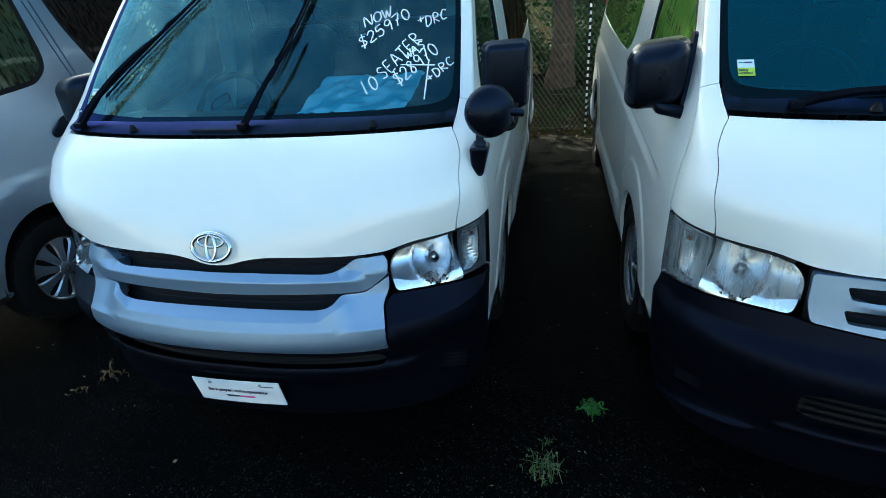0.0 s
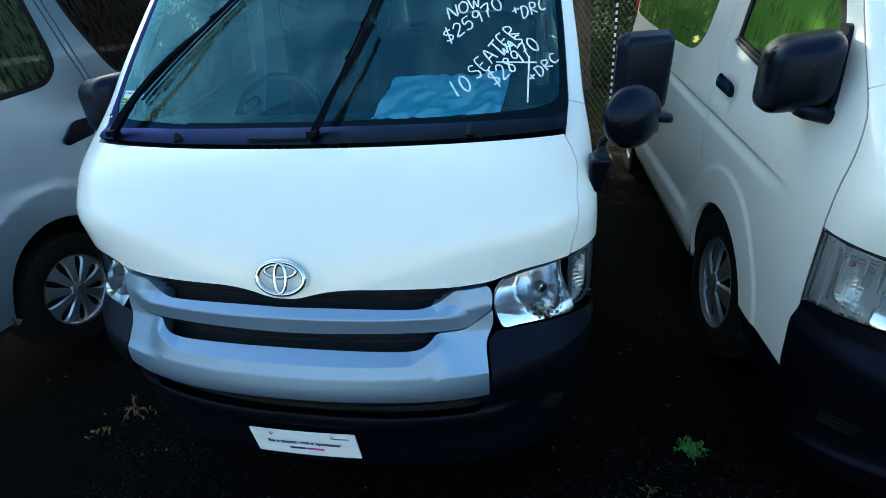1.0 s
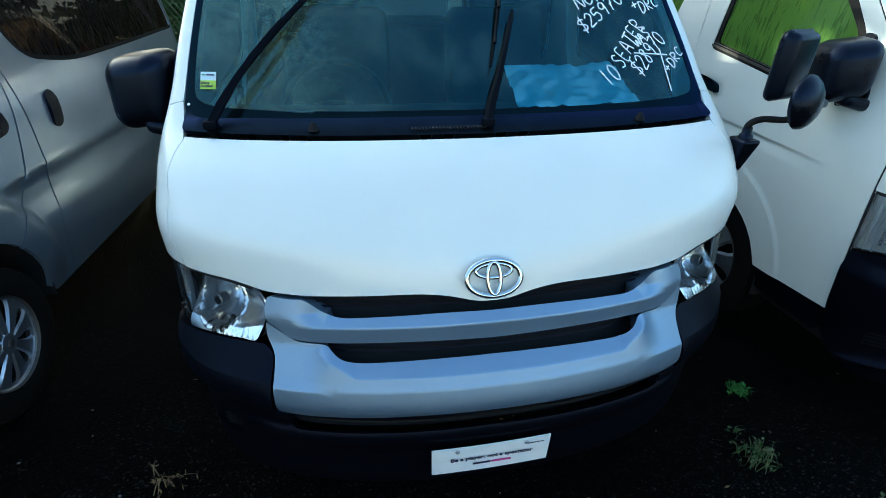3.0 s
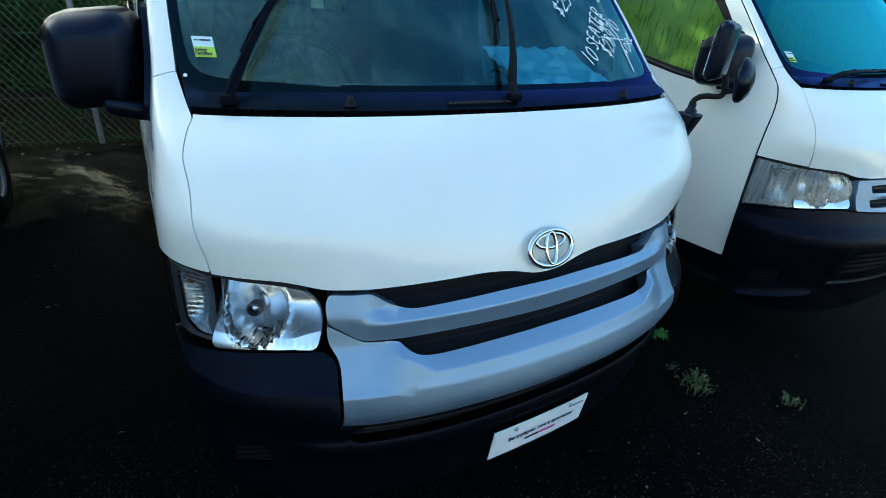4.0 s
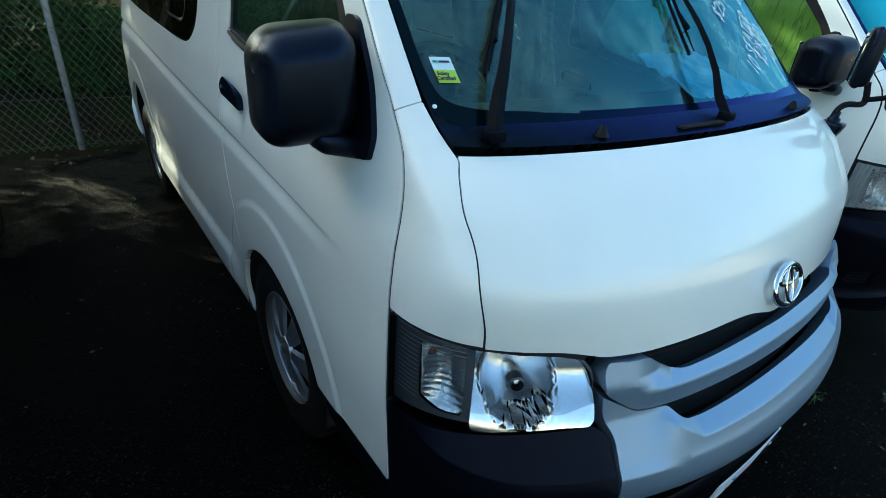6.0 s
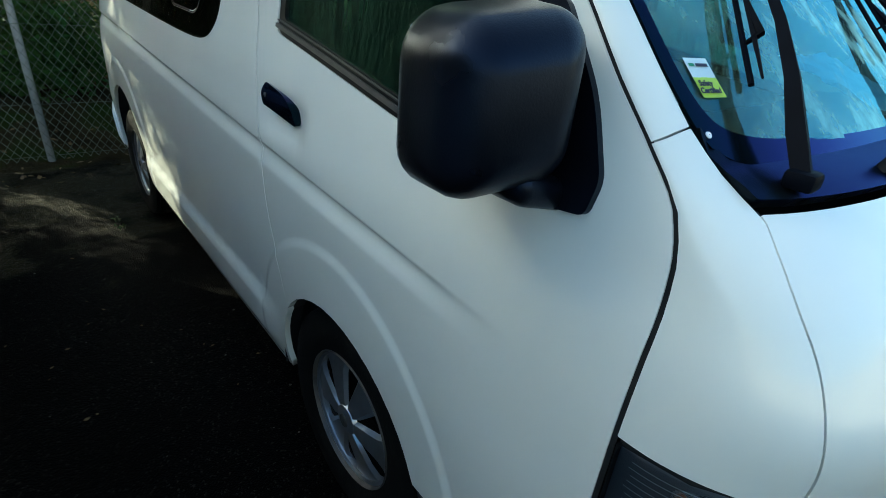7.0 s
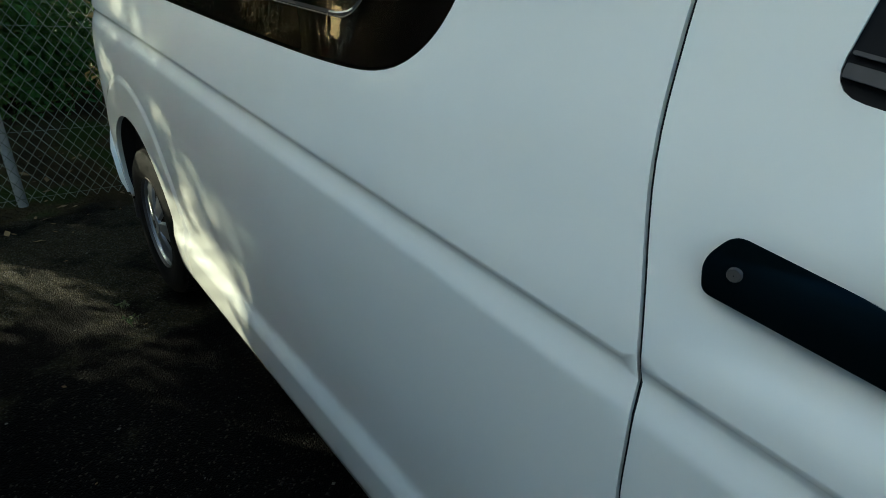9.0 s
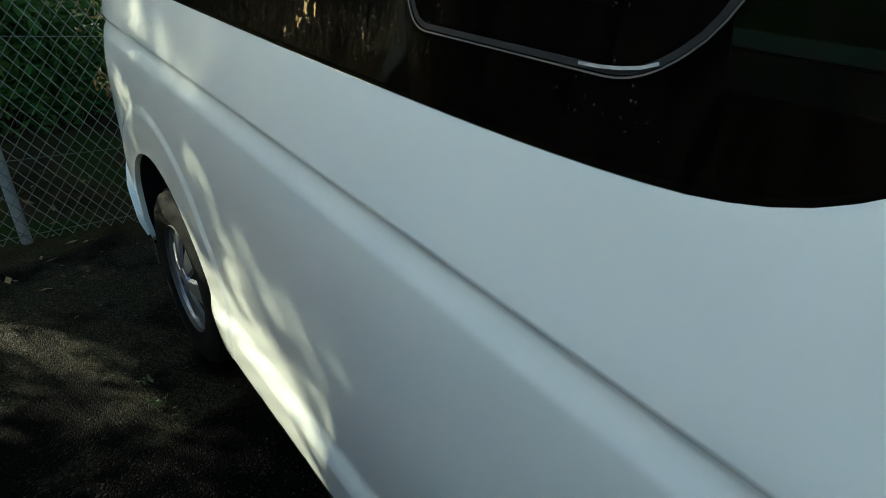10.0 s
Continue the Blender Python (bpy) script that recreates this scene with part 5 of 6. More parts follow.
    r = nt.nodes.new("ShaderNodeMapRange")
    r.inputs["From Min"].default_value, r.inputs["From Max"].default_value = 4.72, 4.82
    nt.links.new(s.outputs["Value"], r.inputs["Value"])
    n2 = nt.nodes.new("ShaderNodeTexNoise")
    n2.inputs["Scale"].default_value, n2.inputs["Detail"].default_value = 2.2, 8.0
    nt.links.new(geo.outputs["Position"], n2.inputs["Vector"])
    ramp = nt.nodes.new("ShaderNodeValToRGB")
    ramp.color_ramp.elements[0].position, ramp.color_ramp.elements[0].color = 0.38, (0.022, 0.017, 0.010, 1)
    ramp.color_ramp.elements[1].position, ramp.color_ramp.elements[1].color = 0.62, (0.024, 0.034, 0.010, 1)
    e = ramp.color_ramp.elements.new(0.5)
    e.color = (0.036, 0.028, 0.015, 1)
    nt.links.new(n2.outputs["Fac"], ramp.inputs["Fac"])
    nt.links.new(ramp.outputs["Color"], soil.inputs["Base Color"])
    n3 = nt.nodes.new("ShaderNodeTexNoise")
    n3.inputs["Scale"].default_value, n3.inputs["Detail"].default_value = 45.0, 6.0
    nt.links.new(geo.outputs["Position"], n3.inputs["Vector"])
    bp = nt.nodes.new("ShaderNodeBump")
    bp.inputs["Strength"].default_value, bp.inputs["Distance"].default_value = 1.0, 0.02
    nt.links.new(n3.outputs["Fac"], bp.inputs["Height"])
    nt.links.new(bp.outputs["Normal"], soil.inputs["Normal"])
    mix = nt.nodes.new("ShaderNodeMixShader")
    nt.links.new(r.outputs["Result"], mix.inputs["Fac"])
    nt.links.new(b.outputs["BSDF"], mix.inputs[1])
    nt.links.new(soil.outputs["BSDF"], mix.inputs[2])
    nt.links.new(mix.outputs["Shader"], out.inputs["Surface"])
    return m


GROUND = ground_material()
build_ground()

# ---- the three parked vans ----
van = thing("van", "white passenger van with silver grille and black bumper, parked on asphalt", "van", "parked vans")
build_shell(van, WHITE)
van_b = copy_thing(van, pose(2.312, -0.055, 0.03, 0, 0, 0.0))
tagged(van_b, "white passenger van with hazy headlights, parked beside another van", "van", "parked vans")
for ob in van_b.children_recursive:
    if ob.name.split(".")[0] == "windscreen":
        ob.material_slots[0].link = "OBJECT"
        ob.material_slots[0].material = GLASS_OLD
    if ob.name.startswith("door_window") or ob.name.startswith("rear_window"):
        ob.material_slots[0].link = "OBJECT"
        ob.material_slots[0].material = OPAQUE_GREEN
        ob["label"] = "green window, nearly opaque"
build_front_new(van)
wiper(van, (-0.595, 1.240), (-0.37, 1.52), (-0.545, 1.335), (-0.20, 1.72))
wiper(van, (0.03, 1.236), (0.14, 1.50), (0.065, 1.37), (0.19, 1.78))
door_mirror(van, 1)

build_front_old(van_b)
wiper(van_b, (-0.50, 1.240), (-0.1, 1.27), (-0.35, 1.275), (0.3, 1.285))
wiper(van_b, (0.10, 1.236), (0.45, 1.275), (0.15, 1.28), (0.66, 1.30))
door_mirror(van_b, 1, 0.06)
door_mirror(van_b, -1, 0.06)


# ---- extra corner mirrors of the first van ----
def corner_mirrors(van):
    cup = box(0.062, 0.082, 0.105, bevel=0.012, seg=3)
    for v in cup.verts:
        low = 0.5 - v.co.z / 0.105
        v.co.x = v.co.x * (1 - 0.45 * low) - 0.010 * low
        v.co.y = v.co.y * (1 - 0.55 * low) + 0.012 * low
    merge(cup, lathe([(0.020, 0.045), (0.020, 0.062), (0.013, 0.068), (0.013, 0.085)], 18, axis="z"))
    bmesh.ops.translate(cup, vec=(0.853, 0.295, 1.128), verts=cup.verts)
    m = part("corner_mirror_bracket", cup, MIRROR_BLACK, van, "black mirror bracket on the front corner", smooth=50)
    arm = spline([(0.850, 0.30, 1.19), (0.854, 0.295, 1.222), (0.885, 0.285, 1.238), (0.945, 0.262, 1.240), (0.965, 0.262, 1.262), (0.965, 0.275, 1.31)], 6)
    part("mirror_stay", tube(arm, 0.010, 10), RUBBER, m, smooth=60)
    part("mirror_branch", tube([(0.958, 0.262, 1.254), (0.962, 0.215, 1.268), (0.955, 0.185, 1.285)], 0.009, 10), RUBBER, m, smooth=60)
    sh = box(0.145, 0.055, 0.195, bevel=0.024, seg=4)
    for v in sh.verts:
        if v.co.y < 0:
            v.co.x *= 0.9
            v.co.z *= 0.94
    bmesh.ops.transform(sh, matrix=Matrix.Translation((0.937, 0.295, 1.387)) @ pose(0, 0, 0, 2, 0, 20), verts=sh.verts)
    s = part("mirror_shell", sh, MIRROR_BLACK, m, "scuffed black rectangular mirror shell", smooth=60)
    pane = box(0.098, 0.004, 0.155, bevel=0.001, m=pose(0, 0, 0, 2, 0, 20))
    bmesh.ops.translate(pane, vec=(0.927, 0.3215, 1.385), verts=pane.verts)
    part("mirror_pane", pane, MIRROR, s)
    dome = lathe([(0.0005, 0.030), (0.022, 0.028), (0.045, 0.021), (0.062, 0.010), (0.072, -0.002), (0.074, -0.012), (0.068, -0.018)], 32, axis="z")
    q = Vector((0.39, -0.92, 0.08)).to_track_quat("Z", "Y").to_matrix().to_4x4()
    at = Matrix.Translation((0.905, 0.17, 1.308)) @ q
    bmesh.ops.transform(dome, matrix=at, verts=dome.verts)
    d = part("round_mirror_shell", dome, MIRROR_BLACK, m, "round black blind-spot mirror shell", smooth=60)
    fin = box(0.085, 0.035, 0.024, bevel=0.010, seg=3, m=pose(0, 0, 0, 0, 0, 25))
    bmesh.ops.translate(fin, vec=(0.955, 0.192, 1.303), verts=fin.verts)
    for v in fin.verts:
        v.co.z -= (v.co.x - 0.965) * 0.2
    part("mirror_knuckle", fin, MIRROR_BLACK, d, smooth=60)
    glassy = lathe([(0.0005, -0.006), (0.03, -0.009), (0.067, -0.018)], 32, axis="z")
    bmesh.ops.transform(glassy, matrix=at, verts=glassy.verts)
    part("convex_mirror", glassy, MIRROR, d, smooth=60)


corner_mirrors(van)


# ---- lettering ----
STROKES = {
    "N": "0,0 .05,1 .55,0 .62,1", "O": ".35,1 .08,.8 .05,.3 .3,0 .58,.25 .6,.75 .35,1", "W": "0,.95 .18,0 .36,.7 .5,0 .75,1", "$": ".6,.8 .3,.92 .1,.72 .55,.35 .4,.1 .05,.2|.42,1.15 .25,-.15",
    "2": ".05,.75 .3,1 .55,.8 .45,.5 .05,.02 .6,.05", "5": ".55,1 .12,.95 .08,.55 .4,.62 .55,.3 .35,.02 .05,.1", "9": ".5,.7 .3,.5 .08,.7 .25,1 .5,.9 .52,.5 .42,0",
    "7": ".02,.95 .58,1 .3,.4 .2,0|.2,.5 .5,.55", "0": ".32,1 .08,.75 .08,.25 .3,0 .54,.3 .54,.75 .32,1", "+": ".05,.45 .55,.5|.3,.75 .28,.2", "D": ".1,1 .08,0 .45,.15 .58,.55 .42,.9 .05,1",
    "R": ".08,0 .1,1 .5,.85 .42,.55 .1,.5 .58,0", "C": ".58,.85 .3,1 .06,.6 .15,.12 .55,.1", "1": ".3,1 .28,0", "S": ".55,.85 .3,1 .1,.75 .5,.35 .35,.02 .05,.12",
    "E": ".52,1 .1,.98 .06,.02 .5,.0|.1,.52 .42,.52", "A": "0,0 .3,1 .58,0|.12,.38 .48,.38", "T": "0,.97 .62,1|.32,.98 .28,0", "8": ".5,.85 .3,1 .1,.8 .48,.3 .3,0 .08,.22 .5,.85", "|": "0,0 0,1"}


def on_windscreen(x, z):
    """The windscreen at a sideways place x and height z."""
    x, z = np.asarray(x, float), np.asarray(z, float)
    f = x / (W(z) * 1.45)
    for _ in range(12):
        g = (front(f + 1e-3, z)[0] - front(f - 1e-3, z)[0]) / 2e-3
        f = f - (front(f, z)[0] - x) / g
    return nose(f, z)


def writing(van, text, x0, z0, x1, z1, height, slant=0.15):
    """Hand-drawn paint-pen letters along a line on the windscreen."""
    verts, faces = [], []
    step = Vector((x1 - x0, (z1 - z0) / 0.7)) / len(text)
    up = Vector((-step.y, step.x)).normalized()
    ahead = step.normalized()
    for i, ch in enumerate(text):
        if ch not in STROKES:
            continue
        for stroke in STROKES[ch].split("|"):
            p = [[float(c) for c in q.split(",")] for q in stroke.split() if q]
            if not p:
                continue
            if len(p) == 2:
                p = [p[0], [(p[0][0] + p[1][0]) / 2, (p[0][1] + p[1][1]) / 2], p[1]]
            p = spline([(a[0], a[1], 0) for a in p], 4)
            uv = []
            for a in p:
                w = step.length * 1.35
                q = step * i + ahead * (a.x * w + slant * a.y * height) + up * (a.y * height)
                uv.append((x0 + q.x, z0 + q.y * 0.7))
            uv = np.array(uv)
            P, Nn = surface_points(on_windscreen, uv[:, 0], uv[:, 1], lambda u, v: np.full(np.shape(u), 0.003))
            t = np.gradient(P, axis=0)
            s = np.cross(t, Nn)
            s /= np.linalg.norm(s, axis=1, keepdims=True) + 1e-9
            w = 0.0025 * (0.75 + 0.4 * np.random.rand(len(P)))[:, None]
            k = len(verts)
            verts += list(P - s * w) + list(P + s * w)
            n = len(P)
            faces += [(k + j, k + j + 1, k + n + j + 1, k + n + j) for j in range(n - 1)]
    return attach("writing", mesh_data("writing", verts, faces), CHALK, van, "white hand-painted sales lettering")


writing(van, "NOW", 0.405, 1.520, 0.50, 1.552, 0.045)
writing(van, "$25970", 0.405, 1.455, 0.575, 1.545, 0.050)
writing(van, "+", 0.598, 1.515, 0.63, 1.525, 0.045)
writing(van, "DRC", 0.628, 1.510, 0.705, 1.532, 0.045)
writing(van, "10", 0.442, 1.318, 0.500, 1.342, 0.060, 0.0)
writing(van, "SEATER", 0.505, 1.360, 0.625, 1.475, 0.052)
writing(van, "WAS", 0.575, 1.415, 0.640, 1.452, 0.034)
writing(van, "$28970", 0.560, 1.340, 0.690, 1.435, 0.055)
writing(van, "+DRC", 0.665, 1.345, 0.745, 1.400, 0.036)
writing(van, "|", 0.652, 1.300, 0.668, 1.300, 0.16, 0.0)
writing(van, "|", 0.675, 1.395, 0.677, 1.412, 0.12, 0.0)


def letters(text, size, mat, parent, m, name="lettering"):
    """Printed words in the built-in font, as a flat mesh."""
    cu = bpy.data.curves.new("letters", "FONT")
    cu.body, cu.size, cu.align_x, cu.align_y, cu.extrude = text, size, "CENTER", "CENTER", 0.0002
    cu.resolution_u, cu.offset = 3, size * 0.03
    ob = bpy.data.objects.new("letters", cu)
    me = bpy.data.meshes.new_from_object(ob)
    bpy.data.objects.remove(ob)
    me.transform(m)
    me.materials.clear()
    return attach(name, me, mat, parent)


def build_plate(van):
    """White dealer plate, slightly bowed, hung on the bumper."""
    bm = box(0.345, 0.004, 0.116, bevel=0.0)
    bmesh.ops.subdivide_edges(bm, edges=bm.edges[:], cuts=6, use_grid_fill=True)
    turn = Matrix.Translation((0.001, -0.074, 0.386)) @ pose(0, 0, 0, 8, -1.2, 0)
    corner = [v for v in bm.verts]
    for v in corner:
        v.co.y += 0.25 * v.co.x ** 2 * 0.5
    bmesh.ops.transform(bm, matrix=turn, verts=bm.verts)
    p = part("dealer_plate", bm, PLATE_WHITE, van, "white dealer slogan plate", smooth=30)
    face = turn @ pose(0, -0.0045, 0, 90, 0, 0)
    letters("Be a player, not a spectator", 0.0215, INK, p, face @ pose(0.0, 0.008, 0))
    for x, w, mat in ((-0.028, 0.052, INK), (0.030, 0.058, PINK_INK)):
        part("brand_bar", box(w, 0.001, 0.008, m=turn @ pose(x, -0.0035, -0.022)), mat, p)
    for x in (-0.10, 0.10):
        sc = lathe([(0.0005, -0.004), (0.005, -0.004), (0.007, 0.0)], 12)
        bmesh.ops.transform(sc, matrix=turn @ pose(x, -0.002, 0.045, 0, 0, 90), verts=sc.verts)
        part("plate_screw", sc, GALVANISED, p, smooth=40)
    part("plate_pointer", box(0.055, 0.001, 0.0025, m=turn @ pose(0.125, -0.0035, 0.040, 0, -3, 0)), INK, p)


build_plate(van)


def inspection_sticker(van, x, z):
    w = 0.021
    up = lambda h: (lambda u, v: np.full(np.shape(u), h))
    sheet = panel("windscreen_sticker", [(x - w, z - 0.001, 0.001), (x + w, z - 0.001, 0.001), (x + w, z + 0.019, 0.001), (x - w, z + 0.019, 0.001)], on_windscreen, STICKER_BLUE, van,
                  "pale blue and lime inspection sticker", depth=0, gap=0, step=0.02, lift=up(0.002))
    panel("sticker_band", [(x - w, z - 0.020, 0.001), (x + w, z - 0.020, 0.001), (x + w, z, 0.001), (x - w, z, 0.001)], on_windscreen, STICKER_LIME, sheet, depth=0, gap=0, step=0.02, lift=up(0.002))
    for dx, dz, wide, mat in ((-0.013, 0.010, 0.009, STICKER_GREEN), (0.005, 0.010, 0.022, INK)):
        panel("brand_bar", [(x + dx - wide / 2, z + dz, 0), (x + dx + wide / 2, z + dz, 0), (x + dx + wide / 2, z + dz + 0.0032, 0), (x + dx - wide / 2, z + dz + 0.0032, 0)], on_windscreen, mat, sheet, depth=0, gap=0, step=0.02, lift=up(0.003))
    P, Nn = surface_points(on_windscreen, np.array([x, x + 0.01, x]), np.array([z, z, z + 0.01]), up(0.003))
    o, n = Vector(P[0]), Vector(Nn[0])
    e1 = (Vector(P[1]) - o).normalized()
    e2 = n.cross(e1).normalized()
    m = Matrix(((e1.x, e2.x, n.x, o.x), (e1.y, e2.y, n.y, o.y), (e1.z, e2.z, n.z, o.z), (0, 0, 0, 1)))
    letters("Safety", 0.0105, INK, sheet, m @ pose(-0.006, -0.010, 0.001))
    letters("Certified", 0.0105, INK, sheet, m @ pose(-0.002, -0.020, 0.001))


inspection_sticker(van, -0.703, 1.346)
inspection_sticker(van_b, -0.700, 1.335)
spot = lathe([(0.0005, 0.0012), (0.004, 0.001), (0.0045, 0.0)], 14, axis="z")
P, Nn = surface_points(on_windscreen, np.array([-0.752]), np.array([1.291]), None)
bmesh.ops.transform(spot, matrix=Matrix.Translation(Vector(P[0] + Nn[0] * 0.003)) @ Vector(Nn[0]).to_track_quat("Z", "Y").to_matrix().to_4x4(), verts=spot.verts)
part("alignment_dot", spot, PLATE_WHITE, van, "small white dot on the glass border")


def dash_paper(van):
    """A crumpled sheet lying on the dashboard behind the glass."""
    bm = bmesh.new()
    rows = []
    for t in np.linspace(0, 1, 22):
        row = []
        for s in np.linspace(0, 1, 36):
            x = 0.17 + 0.40 * s + 0.02 * t
            row.append(bm.verts.new((x, 0.43 + 0.27 * t + 0.01 * math.sin(s * 9), 1.262 + 0.014 * noise.noise((s * 5, t * 4, 2)) + 0.012 * noise.noise((s * 13, t * 9, 5)) + 0.085 * t)))
        rows.append(row)
    for a, b in zip(rows, rows[1:]):
        for k in range(35):
            bm.faces.new((a[k], a[k + 1], b[k + 1], b[k]))
    ob = part("paper_sheet", bm, PAPER, None, smooth=180)
    tagged(ob, "crumpled pale paper sheet lying on the dashboard", "paper")


dash_paper(van)


# ---- silver van ----
WS = pchip([0.2, 0.32, 0.5, 0.85, 0.92, 1.1, 1.25, 1.4, 1.6, 1.8, 1.92], [0.80, 0.83, 0.85, 0.852, 0.846, 0.842, 0.826, 0.80, 0.755, 0.70, 0.62])


def silver_x(y, z):
    q = np.hypot(y - 0.83, z - 0.38)
    x = WS(z) + 0.016 * smooth(0.52, 0.47, q) * smooth(0.3, 0.5, z)
    x = x - 0.012 * smooth(0.95, 1.3, y) * smooth(0.86, 0.80, z) * smooth(0.6, 0.75, z)
    return x - 0.25 * np.clip((y - 3.65) / 0.55, 0, 1) ** 2.2 - 0.10 * np.clip((0.35 - y) / 0.6, 0, 1) ** 2


def silver_flank(y, z):
    return -silver_x(y, z), y, z


def build_silver_van():
    v = thing("van", "silver-grey panel van with black rubbing handles, parked beside a white van", "van", "parked vans", pose(-2.575, 0, 0))
    fwin = [(0.05, 1.27, 0.03), (0.60, 1.285, 0.2), (0.95, 1.305, 0.1), (1.13, 1.325, 0.04), (1.215, 1.38, 0.05), (1.245, 1.45, 0.05), (1.265, 1.80, 0.04), (0.60, 1.80, 0.04)]
    rwin = [(3.75, 1.30, 0.06), (2.70, 1.258, 0.3), (2.0, 1.240, 0.2), (1.66, 1.290, 0.06), (1.58, 1.35, 0.06), (1.48, 1.60, 0.1), (1.45, 1.80, 0.05), (3.65, 1.80, 0.06)]
    for flip in (-1, 1):
        af = arc(0.83, 0.36, 0.345, 188, 48)
        door = [(-0.12, 0.35, 0.02), (0.51, 0.33, 0.01)] + af + [(1.125, 0.66, 0.02), (1.22, 0.78, 0.05), (1.31, 0.907, 0.06), (1.368, 1.10, 0.1), (1.375, 1.287, 0.1), (1.345, 1.45, 0.1), (1.312, 1.87, 0.02),
                                                                (0.65, 1.87, 0.05), (0.0, 1.30, 0.1), (-0.15, 1.15, 0.1)]
        d = panel("front_door", door, silver_flank, SILVER_PAINT, v, flip=flip, holes=[fwin])
        p = panel("door_window", fwin, silver_flank, VAN_GREEN, d, flip=flip, depth=0, gap=-0.004, lift=lambda a, b: np.full(np.shape(a), -0.008))
        s1 = [(1.318, 0.91, 0.06), (1.374, 1.10, 0.1), (1.381, 1.287, 0.1), (1.351, 1.45, 0.1), (1.318, 1.87, 0.02), (1.352, 1.87, 0.02), (1.385, 1.45, 0.1), (1.404, 1.296, 0.1), (1.440, 1.10, 0.1), (1.452, 0.96, 0.1), (1.43, 0.65, 0.1),
              (1.40, 0.40, 0.02), (1.40, 0.31, 0.01), (1.23, 0.31, 0.01)] + arc(0.83, 0.36, 0.345, 0, 46, 6) + [(1.13, 0.66, 0.02), (1.226, 0.778, 0.05)]
        panel("door_pillar", s1, silver_flank, SILVER_PAINT, v, flip=flip)
        ar = arc(3.33, 0.40, 0.37, -10, 190)[::-1]
        rear = [(1.406, 0.31, 0.01), (1.406, 0.40, 0.02), (1.436, 0.65, 0.1), (1.458, 0.96, 0.1), (1.446, 1.10, 0.1), (1.410, 1.296, 0.1), (1.391, 1.45, 0.1), (1.358, 1.87, 0.02), (3.85, 1.87, 0.05), (4.02, 1.5, 0.1), (4.12, 1.0, 0.1), (4.12, 0.42, 0.03), (3.72, 0.33, 0.0)]
        r = panel("sliding_door", rear + ar[::-1][1:] + [(2.94, 0.31, 0.01)], silver_flank, SILVER_PAINT, v, flip=flip, holes=[rwin], step=0.05)
        panel("rear_window", rwin, silver_flank, VAN_BROWN, r, flip=flip, depth=0, gap=-0.004, lift=lambda a, b: np.full(np.shape(a), -0.008), label="dark brown-tinted window")
        sf = silver_flank if flip > 0 else (lambda y, z: (silver_x(y, z), y, z))
        ribbon_on("window_seal", dense(fwin, 0.04, 0.03), sf, 0.026, RUBBER, d, lift=0.001, closed=True)
        ribbon_on("window_seal", dense(rwin, 0.05, 0.05), sf, 0.022, RUBBER, r, lift=0.001, closed=True)
        panel("door_handle", [(1.075, 1.045, 0.02), (1.09, 1.015, 0.02), (1.26, 1.035, 0.02), (1.285, 1.06, 0.02), (1.28, 1.125, 0.02), (1.17, 1.125, 0.03)], silver_flank, MIRROR_BLACK, d, flip=flip, depth=0.02, gap=0, step=0.025,
              lift=lambda a, b: 0.004 + 0.012 * np.sin(np.clip((b - 1.01) / 0.12, 0, 1) * math.pi))
        panel("slide_handle", [(1.62, 0.985, 0.02), (1.665, 0.968, 0.02), (1.70, 0.985, 0.02), (1.705, 1.12, 0.02), (1.67, 1.148, 0.02), (1.62, 1.13, 0.02)], silver_flank, MIRROR_BLACK, r, flip=flip, depth=0.02, gap=0, step=0.025,
              lift=lambda a, b: 0.003 + 0.012 * np.sin(np.clip((b - 0.965) / 0.18, 0, 1) * math.pi))
        for pts in ([(1.13, 0.66), (1.22, 0.78), (1.314, 0.907), (1.371, 1.10), (1.378, 1.287), (1.348, 1.45), (1.315, 1.86)], [(1.403, 0.33), (1.433, 0.65), (1.455, 0.96), (1.443, 1.10), (1.407, 1.296), (1.388, 1.45), (1.355, 1.86)]):
            ribbon_on("seam_seal", pts, sf, 0.05, DARK, v, lift=-0.014)
        arch_liner(v, 0.83, 0.36, 0.365, flip)
        arch_liner(v, 3.33, 0.40, 0.39, flip)
        build_wheel(v, (flip * -0.755, 0.825, WHEEL_R * 0.94), -flip, 9, 0.94)
        build_wheel(v, (flip * -0.755, 3.33, WHEEL_R * 0.94), -flip, 9, 0.94)
        part("tail_light", box(0.05, 0.10, 0.55, (flip * -0.66, 4.06, 1.20), 0.015), TAIL_RED, v, "red tail light cluster")
    nose_bm = box(1.5, 0.5, 0.95, (0, 0.02, 0.78), 0.12, 4)
    part("nose", nose_bm, SILVER_PAINT, v, smooth=60)
    slope = box(1.36, 0.04, 1.0, bevel=0.01, m=pose(0, 0, 0, -50))
    bmesh.ops.translate(slope, vec=(0, 0.45, 1.52), verts=slope.verts)
    part("windscreen", slope, FRIT, v)
    part("roof", box(1.30, 3.3, 0.12, (0, 2.35, 1.90), 0.05, 3), SILVER_PAINT, v, smooth=60)
    part("tailgate", box(1.24, 0.06, 1.45, (0, 4.08, 1.15), 0.025, 3), SILVER_PAINT, v, smooth=50)
    part("rear_bumper", box(1.36, 0.16, 0.2, (0, 4.10, 0.44), 0.06, 3), SILVER_PAINT, v, smooth=50)
    # added dark block that stands for the shaded cabin
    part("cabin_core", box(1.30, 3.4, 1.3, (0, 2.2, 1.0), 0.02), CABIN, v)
    part("underbody", box(1.5, 3.9, 0.08, (0, 2.0, 0.30), 0.01), DARK, v)
    return v


build_silver_van()


